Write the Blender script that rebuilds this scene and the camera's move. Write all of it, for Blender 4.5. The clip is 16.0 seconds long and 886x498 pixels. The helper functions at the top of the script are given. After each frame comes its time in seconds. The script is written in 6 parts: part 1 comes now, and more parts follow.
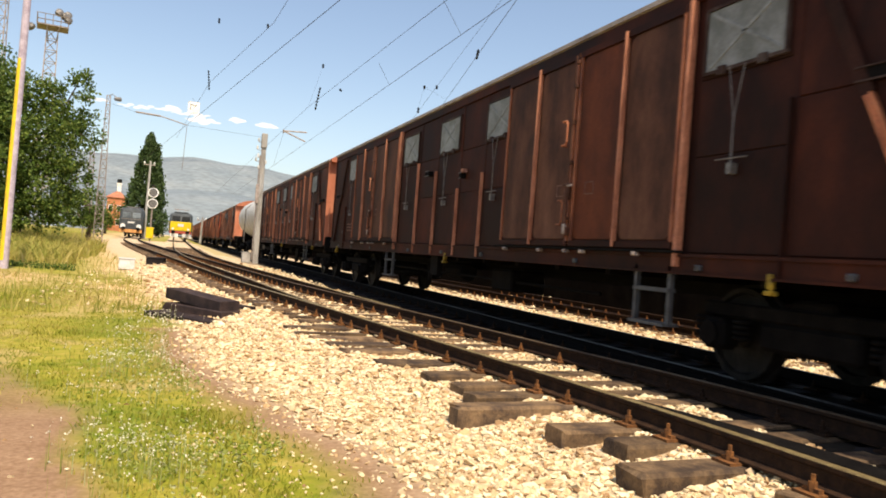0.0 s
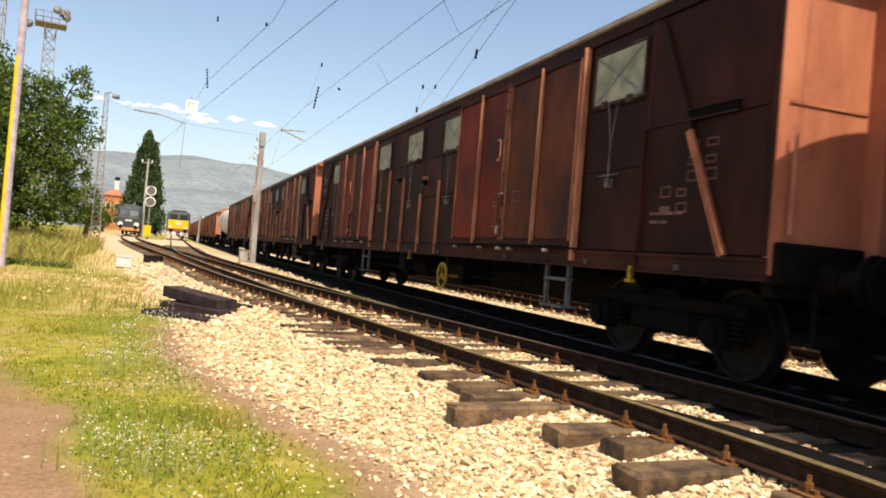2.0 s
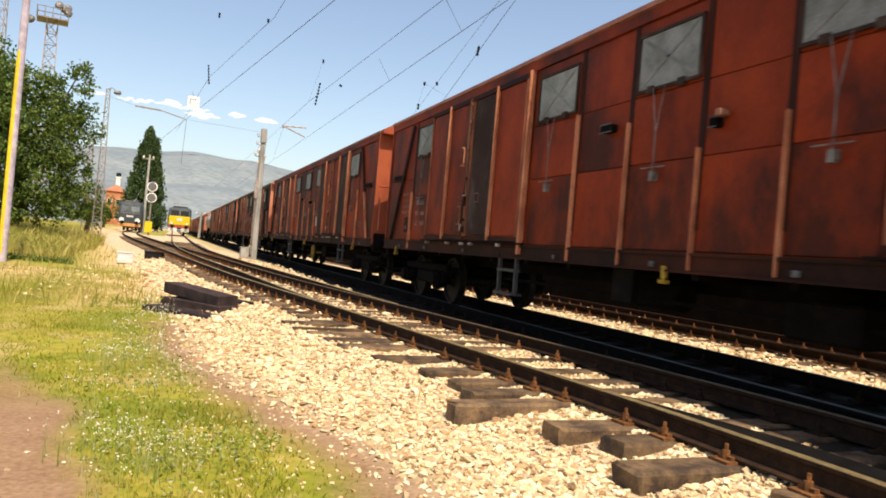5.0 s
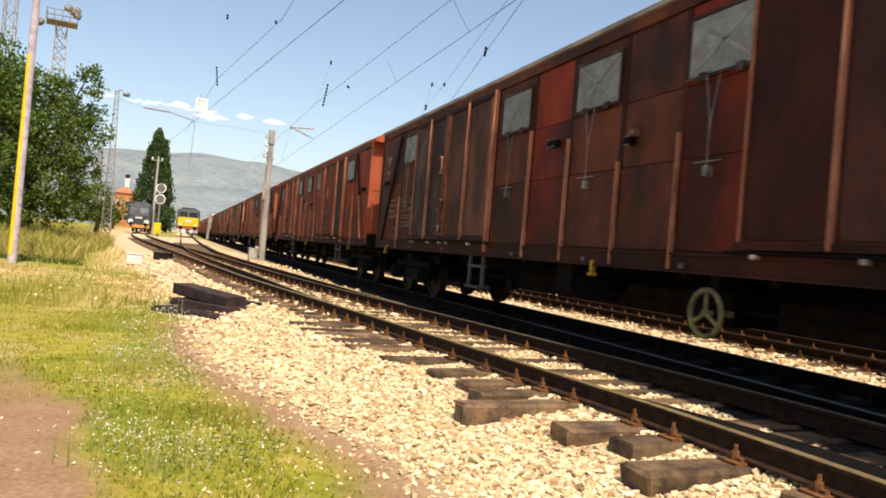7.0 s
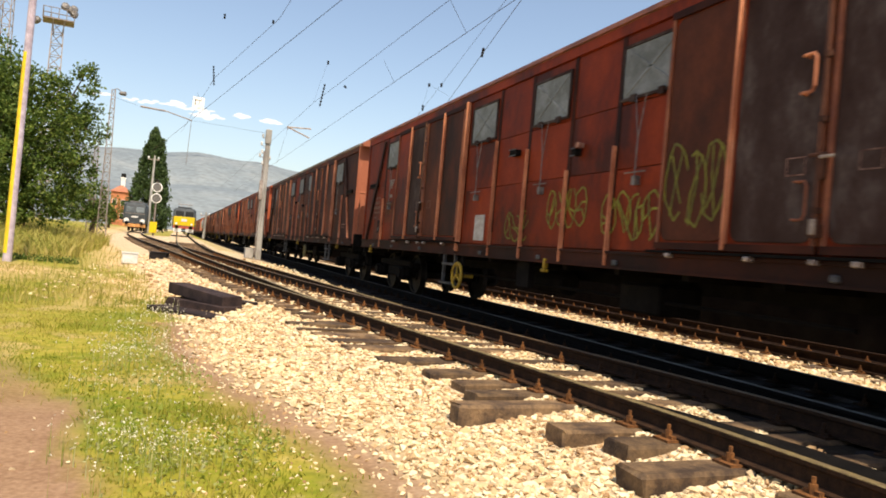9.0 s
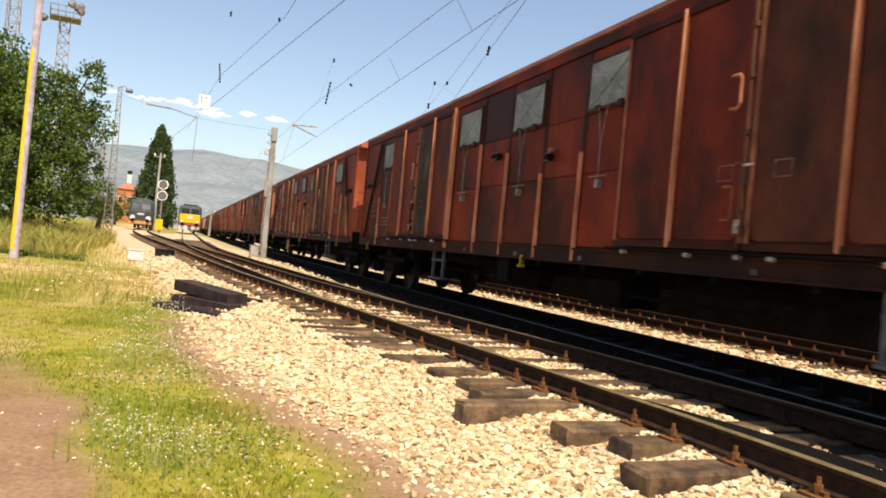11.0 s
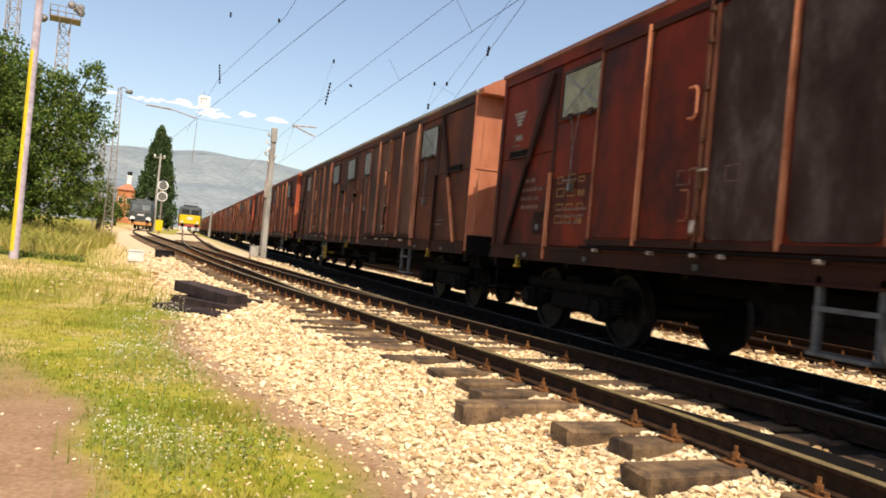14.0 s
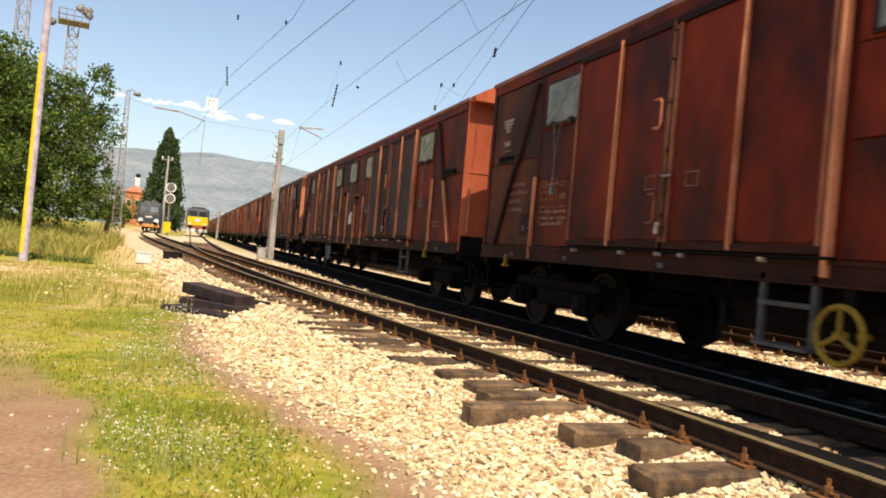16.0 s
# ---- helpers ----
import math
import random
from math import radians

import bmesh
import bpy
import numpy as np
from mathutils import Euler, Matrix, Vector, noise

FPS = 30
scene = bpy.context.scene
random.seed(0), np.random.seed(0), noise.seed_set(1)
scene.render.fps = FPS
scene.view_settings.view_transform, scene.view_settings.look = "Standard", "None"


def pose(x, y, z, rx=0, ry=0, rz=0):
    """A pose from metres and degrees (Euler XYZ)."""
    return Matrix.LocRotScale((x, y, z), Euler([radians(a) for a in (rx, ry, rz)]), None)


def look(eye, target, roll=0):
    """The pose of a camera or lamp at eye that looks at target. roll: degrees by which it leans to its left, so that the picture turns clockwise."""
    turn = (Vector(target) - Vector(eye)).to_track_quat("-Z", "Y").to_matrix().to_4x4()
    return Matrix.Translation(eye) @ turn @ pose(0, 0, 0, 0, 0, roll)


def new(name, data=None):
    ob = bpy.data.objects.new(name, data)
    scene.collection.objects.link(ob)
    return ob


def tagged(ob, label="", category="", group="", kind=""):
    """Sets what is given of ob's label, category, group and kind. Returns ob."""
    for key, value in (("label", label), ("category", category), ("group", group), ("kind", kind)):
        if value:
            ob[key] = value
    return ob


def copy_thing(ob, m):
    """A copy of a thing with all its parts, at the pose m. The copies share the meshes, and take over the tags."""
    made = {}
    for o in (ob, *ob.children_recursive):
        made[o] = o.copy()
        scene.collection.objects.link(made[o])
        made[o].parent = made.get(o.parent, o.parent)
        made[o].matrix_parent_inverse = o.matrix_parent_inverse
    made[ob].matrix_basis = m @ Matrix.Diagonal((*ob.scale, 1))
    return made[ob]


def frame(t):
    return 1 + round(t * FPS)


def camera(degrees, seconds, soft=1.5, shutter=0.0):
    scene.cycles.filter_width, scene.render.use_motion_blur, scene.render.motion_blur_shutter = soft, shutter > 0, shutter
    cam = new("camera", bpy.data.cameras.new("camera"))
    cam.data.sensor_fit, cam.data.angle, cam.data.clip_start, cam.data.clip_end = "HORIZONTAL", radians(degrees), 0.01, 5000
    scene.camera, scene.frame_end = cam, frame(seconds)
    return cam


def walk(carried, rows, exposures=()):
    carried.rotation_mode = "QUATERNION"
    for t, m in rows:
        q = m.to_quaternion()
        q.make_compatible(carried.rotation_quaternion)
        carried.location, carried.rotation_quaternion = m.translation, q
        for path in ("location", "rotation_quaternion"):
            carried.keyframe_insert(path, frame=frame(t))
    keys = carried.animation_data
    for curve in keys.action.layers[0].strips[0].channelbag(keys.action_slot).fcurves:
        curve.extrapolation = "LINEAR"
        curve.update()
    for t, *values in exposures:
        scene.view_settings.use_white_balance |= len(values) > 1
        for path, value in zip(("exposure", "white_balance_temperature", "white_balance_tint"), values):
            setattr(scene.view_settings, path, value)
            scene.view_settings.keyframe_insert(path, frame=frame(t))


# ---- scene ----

# ---- camera and its path ----
cam = camera(60.85, 16.0, soft=1.8, shutter=0.12)
EYE = Vector((0.0, 0.0, 0.994))
# seconds, turn to the right of the track, tilt up, lean (degrees)
TURNS = [(0.0, 19.714, 0.521, 4.364), (0.5, 19.709, 0.564, 4.382), (1.0, 19.793, 0.578, 4.486), (1.5, 19.774, 0.551, 4.555), (2.0, 19.886, 0.499, 4.640), (2.5, 19.906, 0.476, 4.792), (3.0, 19.964, 0.391, 4.849), (3.5, 20.001, 0.329, 4.753), (4.0, 20.222, 0.300, 4.914), (6.5, 19.112, 0.253, 4.760), (7.0, 19.239, 0.278, 4.756), (7.5, 19.288, 0.377, 4.806), (8.0, 19.419, 0.433, 5.029), (8.5, 19.598, 0.458, 5.073), (9.0, 19.514, 0.349, 5.030), (11.5, 19.113, 0.180, 5.264), (12.0, 19.203, 0.205, 5.275), (12.5, 19.257, 0.214, 5.243), (13.0, 19.259, 0.231, 5.161), (13.5, 19.176, 0.203, 5.267), (14.0, 19.137, 0.216, 5.163), (14.5, 19.144, 0.260, 5.177), (15.0, 18.849, 0.296, 5.105), (15.5, 18.615, 0.269, 5.066), (16.0, 18.596, 0.269, 5.075)]


def aim(turn, tilt, lean):
    a, b = radians(turn), radians(tilt)
    way = Vector((math.sin(a) * math.cos(b), math.cos(a) * math.cos(b), math.sin(b)))
    return look(EYE, EYE + way * 10, lean)


walk(cam, [(t, aim(*turn)) for t, *turn in TURNS], exposures=[(0.0, 0.36, 7300, 12), (16.0, 0.36, 7300, 12)])

# ---- light ----
TO_SUN = Vector((0.045, -1.0, 1.58)).normalized()
world = bpy.data.worlds.new("sky")
scene.world = world
world.use_nodes = True
wn = world.node_tree.nodes
sky = wn.new("ShaderNodeTexSky")
sky.sky_type = "NISHITA"
sky.sun_disc = False
sky.sun_elevation = math.asin(TO_SUN.z)
sky.sun_rotation = math.atan2(TO_SUN.x, TO_SUN.y)
sky.air_density, sky.dust_density, sky.ozone_density = 1.0, 1.6, 1.5
wn["Background"].inputs["Strength"].default_value = 0.155
world.node_tree.links.new(sky.outputs["Color"], wn["Background"].inputs["Color"])
sun = new("sun", bpy.data.lights.new("sun", "SUN"))
sun.data.energy, sun.data.angle, sun.data.color = 4.75, radians(0.5), (1.0, 0.91, 0.76)
sun.matrix_world = look(TO_SUN * 100, (0, 0, 0))


# ---- materials ----
def surface(name, tint, dark, light=None, rough=0.8, metal=0.0, scale=3.0, grain=60.0, bump=0.3, streak=1.0, vary=0.25, spec=0.3, stops=(0.38, 0.58, 0.80), fleck=0.22):
    """A worn surface: broad stains between tint and dark, pale scuffs, fine grain and relief; each piece a little different."""
    m = bpy.data.materials.new(name)
    m.use_nodes = True
    nt = m.node_tree
    n, ln = nt.nodes, nt.links
    bs = n["Principled BSDF"]
    tc, info = n.new("ShaderNodeTexCoord"), n.new("ShaderNodeObjectInfo")
    mp = n.new("ShaderNodeMapping")
    mp.inputs["Scale"].default_value = (1, 1, 1.0 / streak)
    add = n.new("ShaderNodeVectorMath")
    mul = n.new("ShaderNodeVectorMath")
    mul.operation = "SCALE"
    mul.inputs[0].default_value = (37.0, 91.0, 13.0)
    ln.new(info.outputs["Random"], mul.inputs["Scale"])
    ln.new(tc.outputs["Object"], add.inputs[0])
    ln.new(mul.outputs[0], add.inputs[1])
    ln.new(add.outputs[0], mp.inputs["Vector"])
    broad, fine = n.new("ShaderNodeTexNoise"), n.new("ShaderNodeTexNoise")
    broad.inputs["Scale"].default_value, broad.inputs["Detail"].default_value, broad.inputs["Roughness"].default_value = scale, 6.0, 0.65
    fine.inputs["Scale"].default_value, fine.inputs["Detail"].default_value = grain, 4.0
    ln.new(mp.outputs[0], broad.inputs["Vector"])
    ln.new(add.outputs[0], fine.inputs["Vector"])
    ramp = n.new("ShaderNodeValToRGB")
    e = ramp.color_ramp.elements
    e[0].position, e[0].color = stops[0], (*dark, 1)
    e[1].position, e[1].color = stops[1], (*tint, 1)
    x = e.new(stops[2])
    x.color = (*(light or [min(1, c * 1.25) for c in tint]), 1)
    ln.new(broad.outputs["Fac"], ramp.inputs["Fac"])
    hsv = n.new("ShaderNodeHueSaturation")
    vm = n.new("ShaderNodeMapRange")
    vm.inputs["To Min"].default_value, vm.inputs["To Max"].default_value = 1 - vary, 1 + vary
    ln.new(info.outputs["Random"], vm.inputs["Value"])
    ln.new(vm.outputs[0], hsv.inputs["Value"])
    ln.new(ramp.outputs[0], hsv.inputs["Color"])
    gm = n.new("ShaderNodeMapRange")
    gm.inputs["From Min"].default_value, gm.inputs["From Max"].default_value = 0.3, 0.7
    gm.inputs["To Min"].default_value, gm.inputs["To Max"].default_value = 1 - fleck, 1 + 0.7 * fleck
    ln.new(fine.outputs["Fac"], gm.inputs["Value"])
    mx = n.new("ShaderNodeMix")
    mx.data_type, mx.blend_type = "RGBA", "MULTIPLY"
    mx.inputs["Factor"].default_value = 1.0
    ln.new(hsv.outputs[0], mx.inputs[6])
    ln.new(gm.outputs[0], mx.inputs[7])
    ln.new(mx.outputs[2], bs.inputs["Base Color"])
    bp = n.new("ShaderNodeBump")
    bp.inputs["Strength"].default_value, bp.inputs["Distance"].default_value = bump, 0.01
    ln.new(fine.outputs["Fac"], bp.inputs["Height"])
    ln.new(bp.outputs[0], bs.inputs["Normal"])
    rm = n.new("ShaderNodeMapRange")
    rm.inputs["To Min"].default_value, rm.inputs["To Max"].default_value = max(0.05, rough - 0.12), min(1, rough + 0.12)
    ln.new(broad.outputs["Fac"], rm.inputs["Value"])
    ln.new(rm.outputs[0], bs.inputs["Roughness"])
    bs.inputs["Metallic"].default_value = metal
    bs.inputs["Specular IOR Level"].default_value = spec
    return m


M = {}
# wagon paints: brick red, orange red, brown, dark brown
M["paint_red"] = surface("paint_red", (0.1317, 0.01726, 0.006646), (0.04099, 0.0093, 0.006044), (0.2293, 0.0299, 0.008461), 0.60, streak=1.6, scale=0.75, vary=0.14, spec=0.12, stops=(0.40, 0.53, 0.68), grain=26.0, bump=0.05, fleck=0.1)
M["paint_orange"] = surface("paint_orange", (0.2006, 0.02772, 0.008118), (0.06217, 0.0128, 0.006763), (0.2909, 0.04266, 0.01149), 0.58, streak=1.6, scale=0.75, vary=0.14, spec=0.12, stops=(0.40, 0.53, 0.68), grain=26.0, bump=0.05, fleck=0.1)
M["paint_brown"] = surface("paint_brown", (0.08659, 0.02675, 0.01432), (0.03233, 0.01393, 0.009561), (0.1558, 0.04497, 0.02101), 0.66, streak=1.6, scale=0.75, vary=0.14, spec=0.12, stops=(0.40, 0.53, 0.68), grain=26.0, bump=0.05, fleck=0.1)
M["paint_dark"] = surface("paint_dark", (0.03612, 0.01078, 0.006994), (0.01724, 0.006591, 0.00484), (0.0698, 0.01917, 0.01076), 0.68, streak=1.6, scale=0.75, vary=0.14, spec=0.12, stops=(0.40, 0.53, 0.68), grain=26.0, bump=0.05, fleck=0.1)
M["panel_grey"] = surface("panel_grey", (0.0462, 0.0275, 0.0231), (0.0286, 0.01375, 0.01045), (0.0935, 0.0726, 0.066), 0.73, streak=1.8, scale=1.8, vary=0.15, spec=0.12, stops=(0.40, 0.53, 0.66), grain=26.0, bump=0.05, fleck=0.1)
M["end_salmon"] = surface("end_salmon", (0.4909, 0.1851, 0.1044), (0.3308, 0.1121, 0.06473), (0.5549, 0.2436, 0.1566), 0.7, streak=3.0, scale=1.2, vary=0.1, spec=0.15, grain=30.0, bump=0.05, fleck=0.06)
M["end_orange"] = surface("end_orange", (0.42, 0.1, 0.045), (0.28, 0.062, 0.03), (0.47, 0.14, 0.075), 0.7, streak=3.0, scale=1.2, vary=0.1, spec=0.15, grain=30.0, bump=0.05, fleck=0.06)
M["panel_brown"] = surface("panel_brown", (0.09504, 0.04151, 0.02655), (0.04502, 0.02076, 0.014), (0.15, 0.07185, 0.04573), 0.68, streak=2.2, scale=1.4, vary=0.15, spec=0.12, stops=(0.40, 0.53, 0.68), grain=26.0, bump=0.05, fleck=0.1)
M["post_orange"] = surface("post_orange", (0.60, 0.23, 0.115), (0.36, 0.12, 0.06), (0.70, 0.36, 0.22), 0.65, scale=5, streak=3, vary=0.12)
M["post_brown"] = surface("post_brown", (0.46, 0.19, 0.11), (0.25, 0.095, 0.055), (0.56, 0.28, 0.18), 0.65, scale=5, streak=3, vary=0.12)
M["roof_pale"] = surface("roof_pale", (0.42, 0.36, 0.31), (0.24, 0.19, 0.16), (0.5, 0.45, 0.4), 0.6, scale=2)
M["roof_red"] = surface("roof_red", (0.34, 0.13, 0.09), (0.2, 0.08, 0.06), (0.4, 0.2, 0.15), 0.6, scale=2)
M["hatch"] = surface("hatch", (0.25, 0.268, 0.268), (0.15, 0.16, 0.15), (0.33, 0.35, 0.355), 0.6, scale=3, vary=0.15, spec=0.2)
M["hatch_green"] = surface("hatch_green", (0.35, 0.35, 0.25), (0.2, 0.2, 0.14), (0.42, 0.42, 0.34), 0.6, scale=3, vary=0.15, spec=0.2)
M["underframe"] = surface("underframe", (0.0088, 0.0077, 0.00715), (0.0044, 0.00385, 0.00385), (0.0165, 0.01375, 0.0121), 0.85, scale=4, spec=0.06)
M["steel_grey"] = surface("steel_grey", (0.22, 0.21, 0.2), (0.11, 0.1, 0.095), (0.35, 0.34, 0.33), 0.5, 0.4, scale=8)
M["wheel_steel"] = surface("wheel_steel", (0.028, 0.025, 0.023), (0.014, 0.013, 0.012), (0.05, 0.045, 0.042), 0.6, 0.5, scale=6, spec=0.06)
M["yellow_paint"] = surface("yellow_paint", (0.36, 0.235, 0.022), (0.17, 0.115, 0.02), (0.45, 0.32, 0.05), 0.55, scale=6, spec=0.2)
M["white_mark"] = surface("white_mark", (0.62, 0.6, 0.56), (0.42, 0.36, 0.32), (0.7, 0.7, 0.68), 0.7, scale=12)
M["faint_mark"] = surface("faint_mark", (0.21, 0.125, 0.1), (0.09, 0.035, 0.025), (0.31, 0.22, 0.19), 0.75, scale=14)
M["rose_mark"] = surface("rose_mark", (0.14, 0.055, 0.045), (0.08, 0.03, 0.022), (0.2, 0.09, 0.075), 0.75, scale=9)
M["rose_pale"] = surface("rose_pale", (0.3, 0.15, 0.11), (0.14, 0.05, 0.03), (0.4, 0.24, 0.19), 0.75, scale=9)
M["ochre_mark"] = surface("ochre_mark", (0.2, 0.1, 0.035), (0.12, 0.05, 0.02), (0.26, 0.15, 0.06), 0.75, scale=9)
M["pale_mark"] = surface("pale_mark", (0.288, 0.2664, 0.2448), (0.18, 0.144, 0.1224), (0.36, 0.3456, 0.324), 0.75, scale=10)
M["dark_brown"] = surface("dark_brown", (0.0432, 0.01755, 0.0135), (0.0243, 0.01215, 0.00945), (0.07425, 0.027, 0.01755), 0.75, scale=3, streak=2, spec=0.1)
M["post_worn"] = surface("post_worn", (0.34, 0.12, 0.06), (0.17, 0.055, 0.03), (0.5, 0.21, 0.12), 0.65, scale=5, streak=3, vary=0.15)
M["glint_steel"] = surface("glint_steel", (0.4, 0.33, 0.29), (0.2, 0.15, 0.12), (0.6, 0.56, 0.52), 0.5, 0.2, scale=14)
M["step_grey"] = surface("step_grey", (0.08625, 0.092, 0.09775), (0.046, 0.046, 0.05175), (0.138, 0.1437, 0.1495), 0.6, 0.1, scale=8)
M["panel_mottled"] = surface("panel_mottled", (0.05865, 0.04472, 0.043), (0.03784, 0.0258, 0.02408), (0.1514, 0.02924, 0.01376), 0.73, streak=1.2, scale=2.2, vary=0.1, spec=0.12, stops=(0.36, 0.55, 0.62), grain=26.0, bump=0.05, fleck=0.1)
M["panel_plum"] = surface("panel_plum", (0.05325, 0.02269, 0.01878), (0.03296, 0.01404, 0.01221), (0.09513, 0.0324, 0.02066), 0.73, streak=1.4, scale=1.2, vary=0.1, spec=0.12, stops=(0.4, 0.53, 0.68), grain=26.0, bump=0.05, fleck=0.1)
M["spray_green"] = surface("spray_green", (0.2108, 0.2046, 0.0217), (0.1054, 0.093, 0.0155), (0.2604, 0.2604, 0.0434), 0.6, scale=9)
M["tank_white"] = surface("tank_white", (0.72, 0.72, 0.7), (0.5, 0.48, 0.44), (0.78, 0.78, 0.77), 0.5, scale=1.2, streak=2)
M["rail_rust"] = surface("rail_rust", (0.034, 0.01768, 0.0102), (0.01768, 0.0102, 0.0068), (0.0578, 0.0306, 0.017), 0.85, 0.0, scale=9, spec=0.1)
M["rail_head"] = surface("rail_head", (0.25, 0.19, 0.085), (0.15, 0.105, 0.05), (0.33, 0.27, 0.14), 0.5, 0.15, scale=14, bump=0.1)
M["rail_shaded"] = surface("rail_shaded", (0.10, 0.066, 0.036), (0.05, 0.033, 0.02), (0.15, 0.105, 0.06), 0.6, 0.1, scale=14, bump=0.1)
M["rail_bright"] = surface("rail_bright", (0.066, 0.0616, 0.05775), (0.044, 0.04125, 0.0385), (0.0935, 0.088, 0.0825), 0.55, 0.35, scale=14, bump=0.05)
M["rust"] = surface("rust", (0.17, 0.072, 0.026), (0.075, 0.036, 0.018), (0.25, 0.115, 0.042), 0.9, scale=18, spec=0.1)
M["sleeper_wood"] = surface("sleeper_wood", (0.165, 0.105, 0.057), (0.05, 0.032, 0.022), (0.26, 0.175, 0.1), 0.85, scale=4, grain=40, bump=0.8, vary=0.3)
M["sleeper_tar"] = surface("sleeper_tar", (0.05, 0.034, 0.032), (0.024, 0.018, 0.019), (0.1, 0.066, 0.055), 0.8, scale=3, grain=40, bump=0.7, vary=0.3, spec=0.1)
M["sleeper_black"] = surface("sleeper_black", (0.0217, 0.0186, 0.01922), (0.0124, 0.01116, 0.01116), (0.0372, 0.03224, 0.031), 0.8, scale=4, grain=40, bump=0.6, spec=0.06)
M["concrete"] = surface("concrete", (0.4, 0.385, 0.36), (0.24, 0.225, 0.205), (0.48, 0.46, 0.44), 0.85, scale=3, streak=4)
M["pole_yellow"] = surface("pole_yellow", (0.64, 0.46, 0.02), (0.5, 0.36, 0.03), (0.7, 0.54, 0.08), 0.6, scale=4)
M["pole_lilac"] = surface("pole_lilac", (0.42, 0.36, 0.42), (0.3, 0.25, 0.3), (0.5, 0.44, 0.5), 0.7, scale=4)
M["wire"] = surface("wire", (0.06, 0.06, 0.065), (0.035, 0.035, 0.04), None, 0.6, 0.4)
M["mast_steel"] = surface("mast_steel", (0.33, 0.28, 0.25), (0.2, 0.16, 0.14), (0.42, 0.38, 0.35), 0.7, 0.2, scale=5)
M["bark"] = surface("bark", (0.14, 0.10, 0.07), (0.07, 0.05, 0.035), None, 0.9, scale=6, streak=4)
M["plaster_orange"] = surface("plaster_orange", (0.62, 0.24, 0.11), (0.5, 0.19, 0.09), None, 0.85, scale=1)
M["plaster_white"] = surface("plaster_white", (0.7, 0.68, 0.63), (0.55, 0.52, 0.48), None, 0.85, scale=1)
M["roof_tile"] = surface("roof_tile", (0.4, 0.16, 0.09), (0.27, 0.1, 0.06), None, 0.85, scale=2)
M["loco_dark"] = surface("loco_dark", (0.05, 0.06, 0.065), (0.03, 0.035, 0.04), (0.08, 0.09, 0.1), 0.45, scale=2)
M["loco_yellow"] = surface("loco_yellow", (0.72, 0.53, 0.01), (0.6, 0.42, 0.02), (0.75, 0.58, 0.05), 0.4, scale=2, vary=0.08)
M["white_paint"] = surface("white_paint", (0.75, 0.75, 0.73), (0.62, 0.61, 0.58), None, 0.5, scale=4)
M["red_paint"] = surface("red_paint", (0.45, 0.08, 0.05), (0.3, 0.06, 0.04), None, 0.5, scale=4)
M["dark_glass"] = surface("dark_glass", (0.02, 0.023, 0.026), (0.015, 0.017, 0.02), None, 0.12, scale=2, bump=0.02)
M["shaded_stone"] = surface("shaded_stone", (0.010, 0.009, 0.008), (0.006, 0.005, 0.005), (0.016, 0.014, 0.013), 0.95, scale=2, spec=0.0)
M["wheel_olive"] = surface("wheel_olive", (0.14, 0.125, 0.05), (0.07, 0.06, 0.03), (0.2, 0.17, 0.06), 0.6, scale=6)
M["black"] = surface("black", (0.02, 0.02, 0.02), (0.012, 0.012, 0.012), None, 0.6, spec=0.06)


# ---- mesh helpers ----
def part(name, bm, material, parent=None, label=""):
    me = bpy.data.meshes.new(name)
    bm.to_mesh(me)
    bm.free()
    return part_of(name, me, material, parent, label)


def part_of(name, me, material, parent=None, label="", place=None):
    """An object on the mesh me; its material belongs to the object, so that alike pieces share meshes."""
    if not me.materials:
        me.materials.append(None)
    ob = new(name, me)
    ob.material_slots[0].link = "OBJECT"
    ob.material_slots[0].material = M[material]
    ob.parent = parent
    if place:
        ob.location = place
    return tagged(ob, label) if label else ob


def thing(name, label, category, group="", at=(0, 0, 0), turn=0):
    ob = new(name)
    ob.matrix_basis = pose(*at, 0, 0, turn)
    return tagged(ob, label, category, group)


def box(bm, x0, x1, y0, y1, z0, z1, m=None, bevel=0.0):
    vs = [Vector((x, y, z)) for x in (x0, x1) for y in (y0, y1) for z in (z0, z1)]
    if m:
        vs = [m @ v for v in vs]
    b = [bm.verts.new(v) for v in vs]
    fs = [bm.faces.new([b[i] for i in q]) for q in ((0, 1, 3, 2), (4, 6, 7, 5), (0, 4, 5, 1), (2, 3, 7, 6), (0, 2, 6, 4), (1, 5, 7, 3))]
    if bevel:
        bmesh.ops.bevel(bm, geom=list({e for f in fs for e in f.edges}), offset=bevel, segments=1, affect="EDGES", profile=0.5)
    return bm


def boxes(*rows, bevel=0.0):
    bm = bmesh.new()
    for r in rows:
        box(bm, *r, bevel=bevel)
    return bm


def tube(bm, a, b, r0, r1=None, n=8):
    """A round bar from a to b, tapering from r0 to r1."""
    a, b = Vector(a), Vector(b)
    r1 = r0 if r1 is None else r1
    q = (b - a).to_track_quat("Z", "Y")
    rings = []
    for c, r in ((a, r0), (b, r1)):
        rings.append([bm.verts.new(c + q @ Vector((r * math.cos(2 * math.pi * i / n), r * math.sin(2 * math.pi * i / n), 0))) for i in range(n)])
    for i in range(n):
        bm.faces.new((rings[0][i], rings[0][(i + 1) % n], rings[1][(i + 1) % n], rings[1][i]))
    bm.faces.new(rings[0][::-1])
    bm.faces.new(rings[1])
    return bm


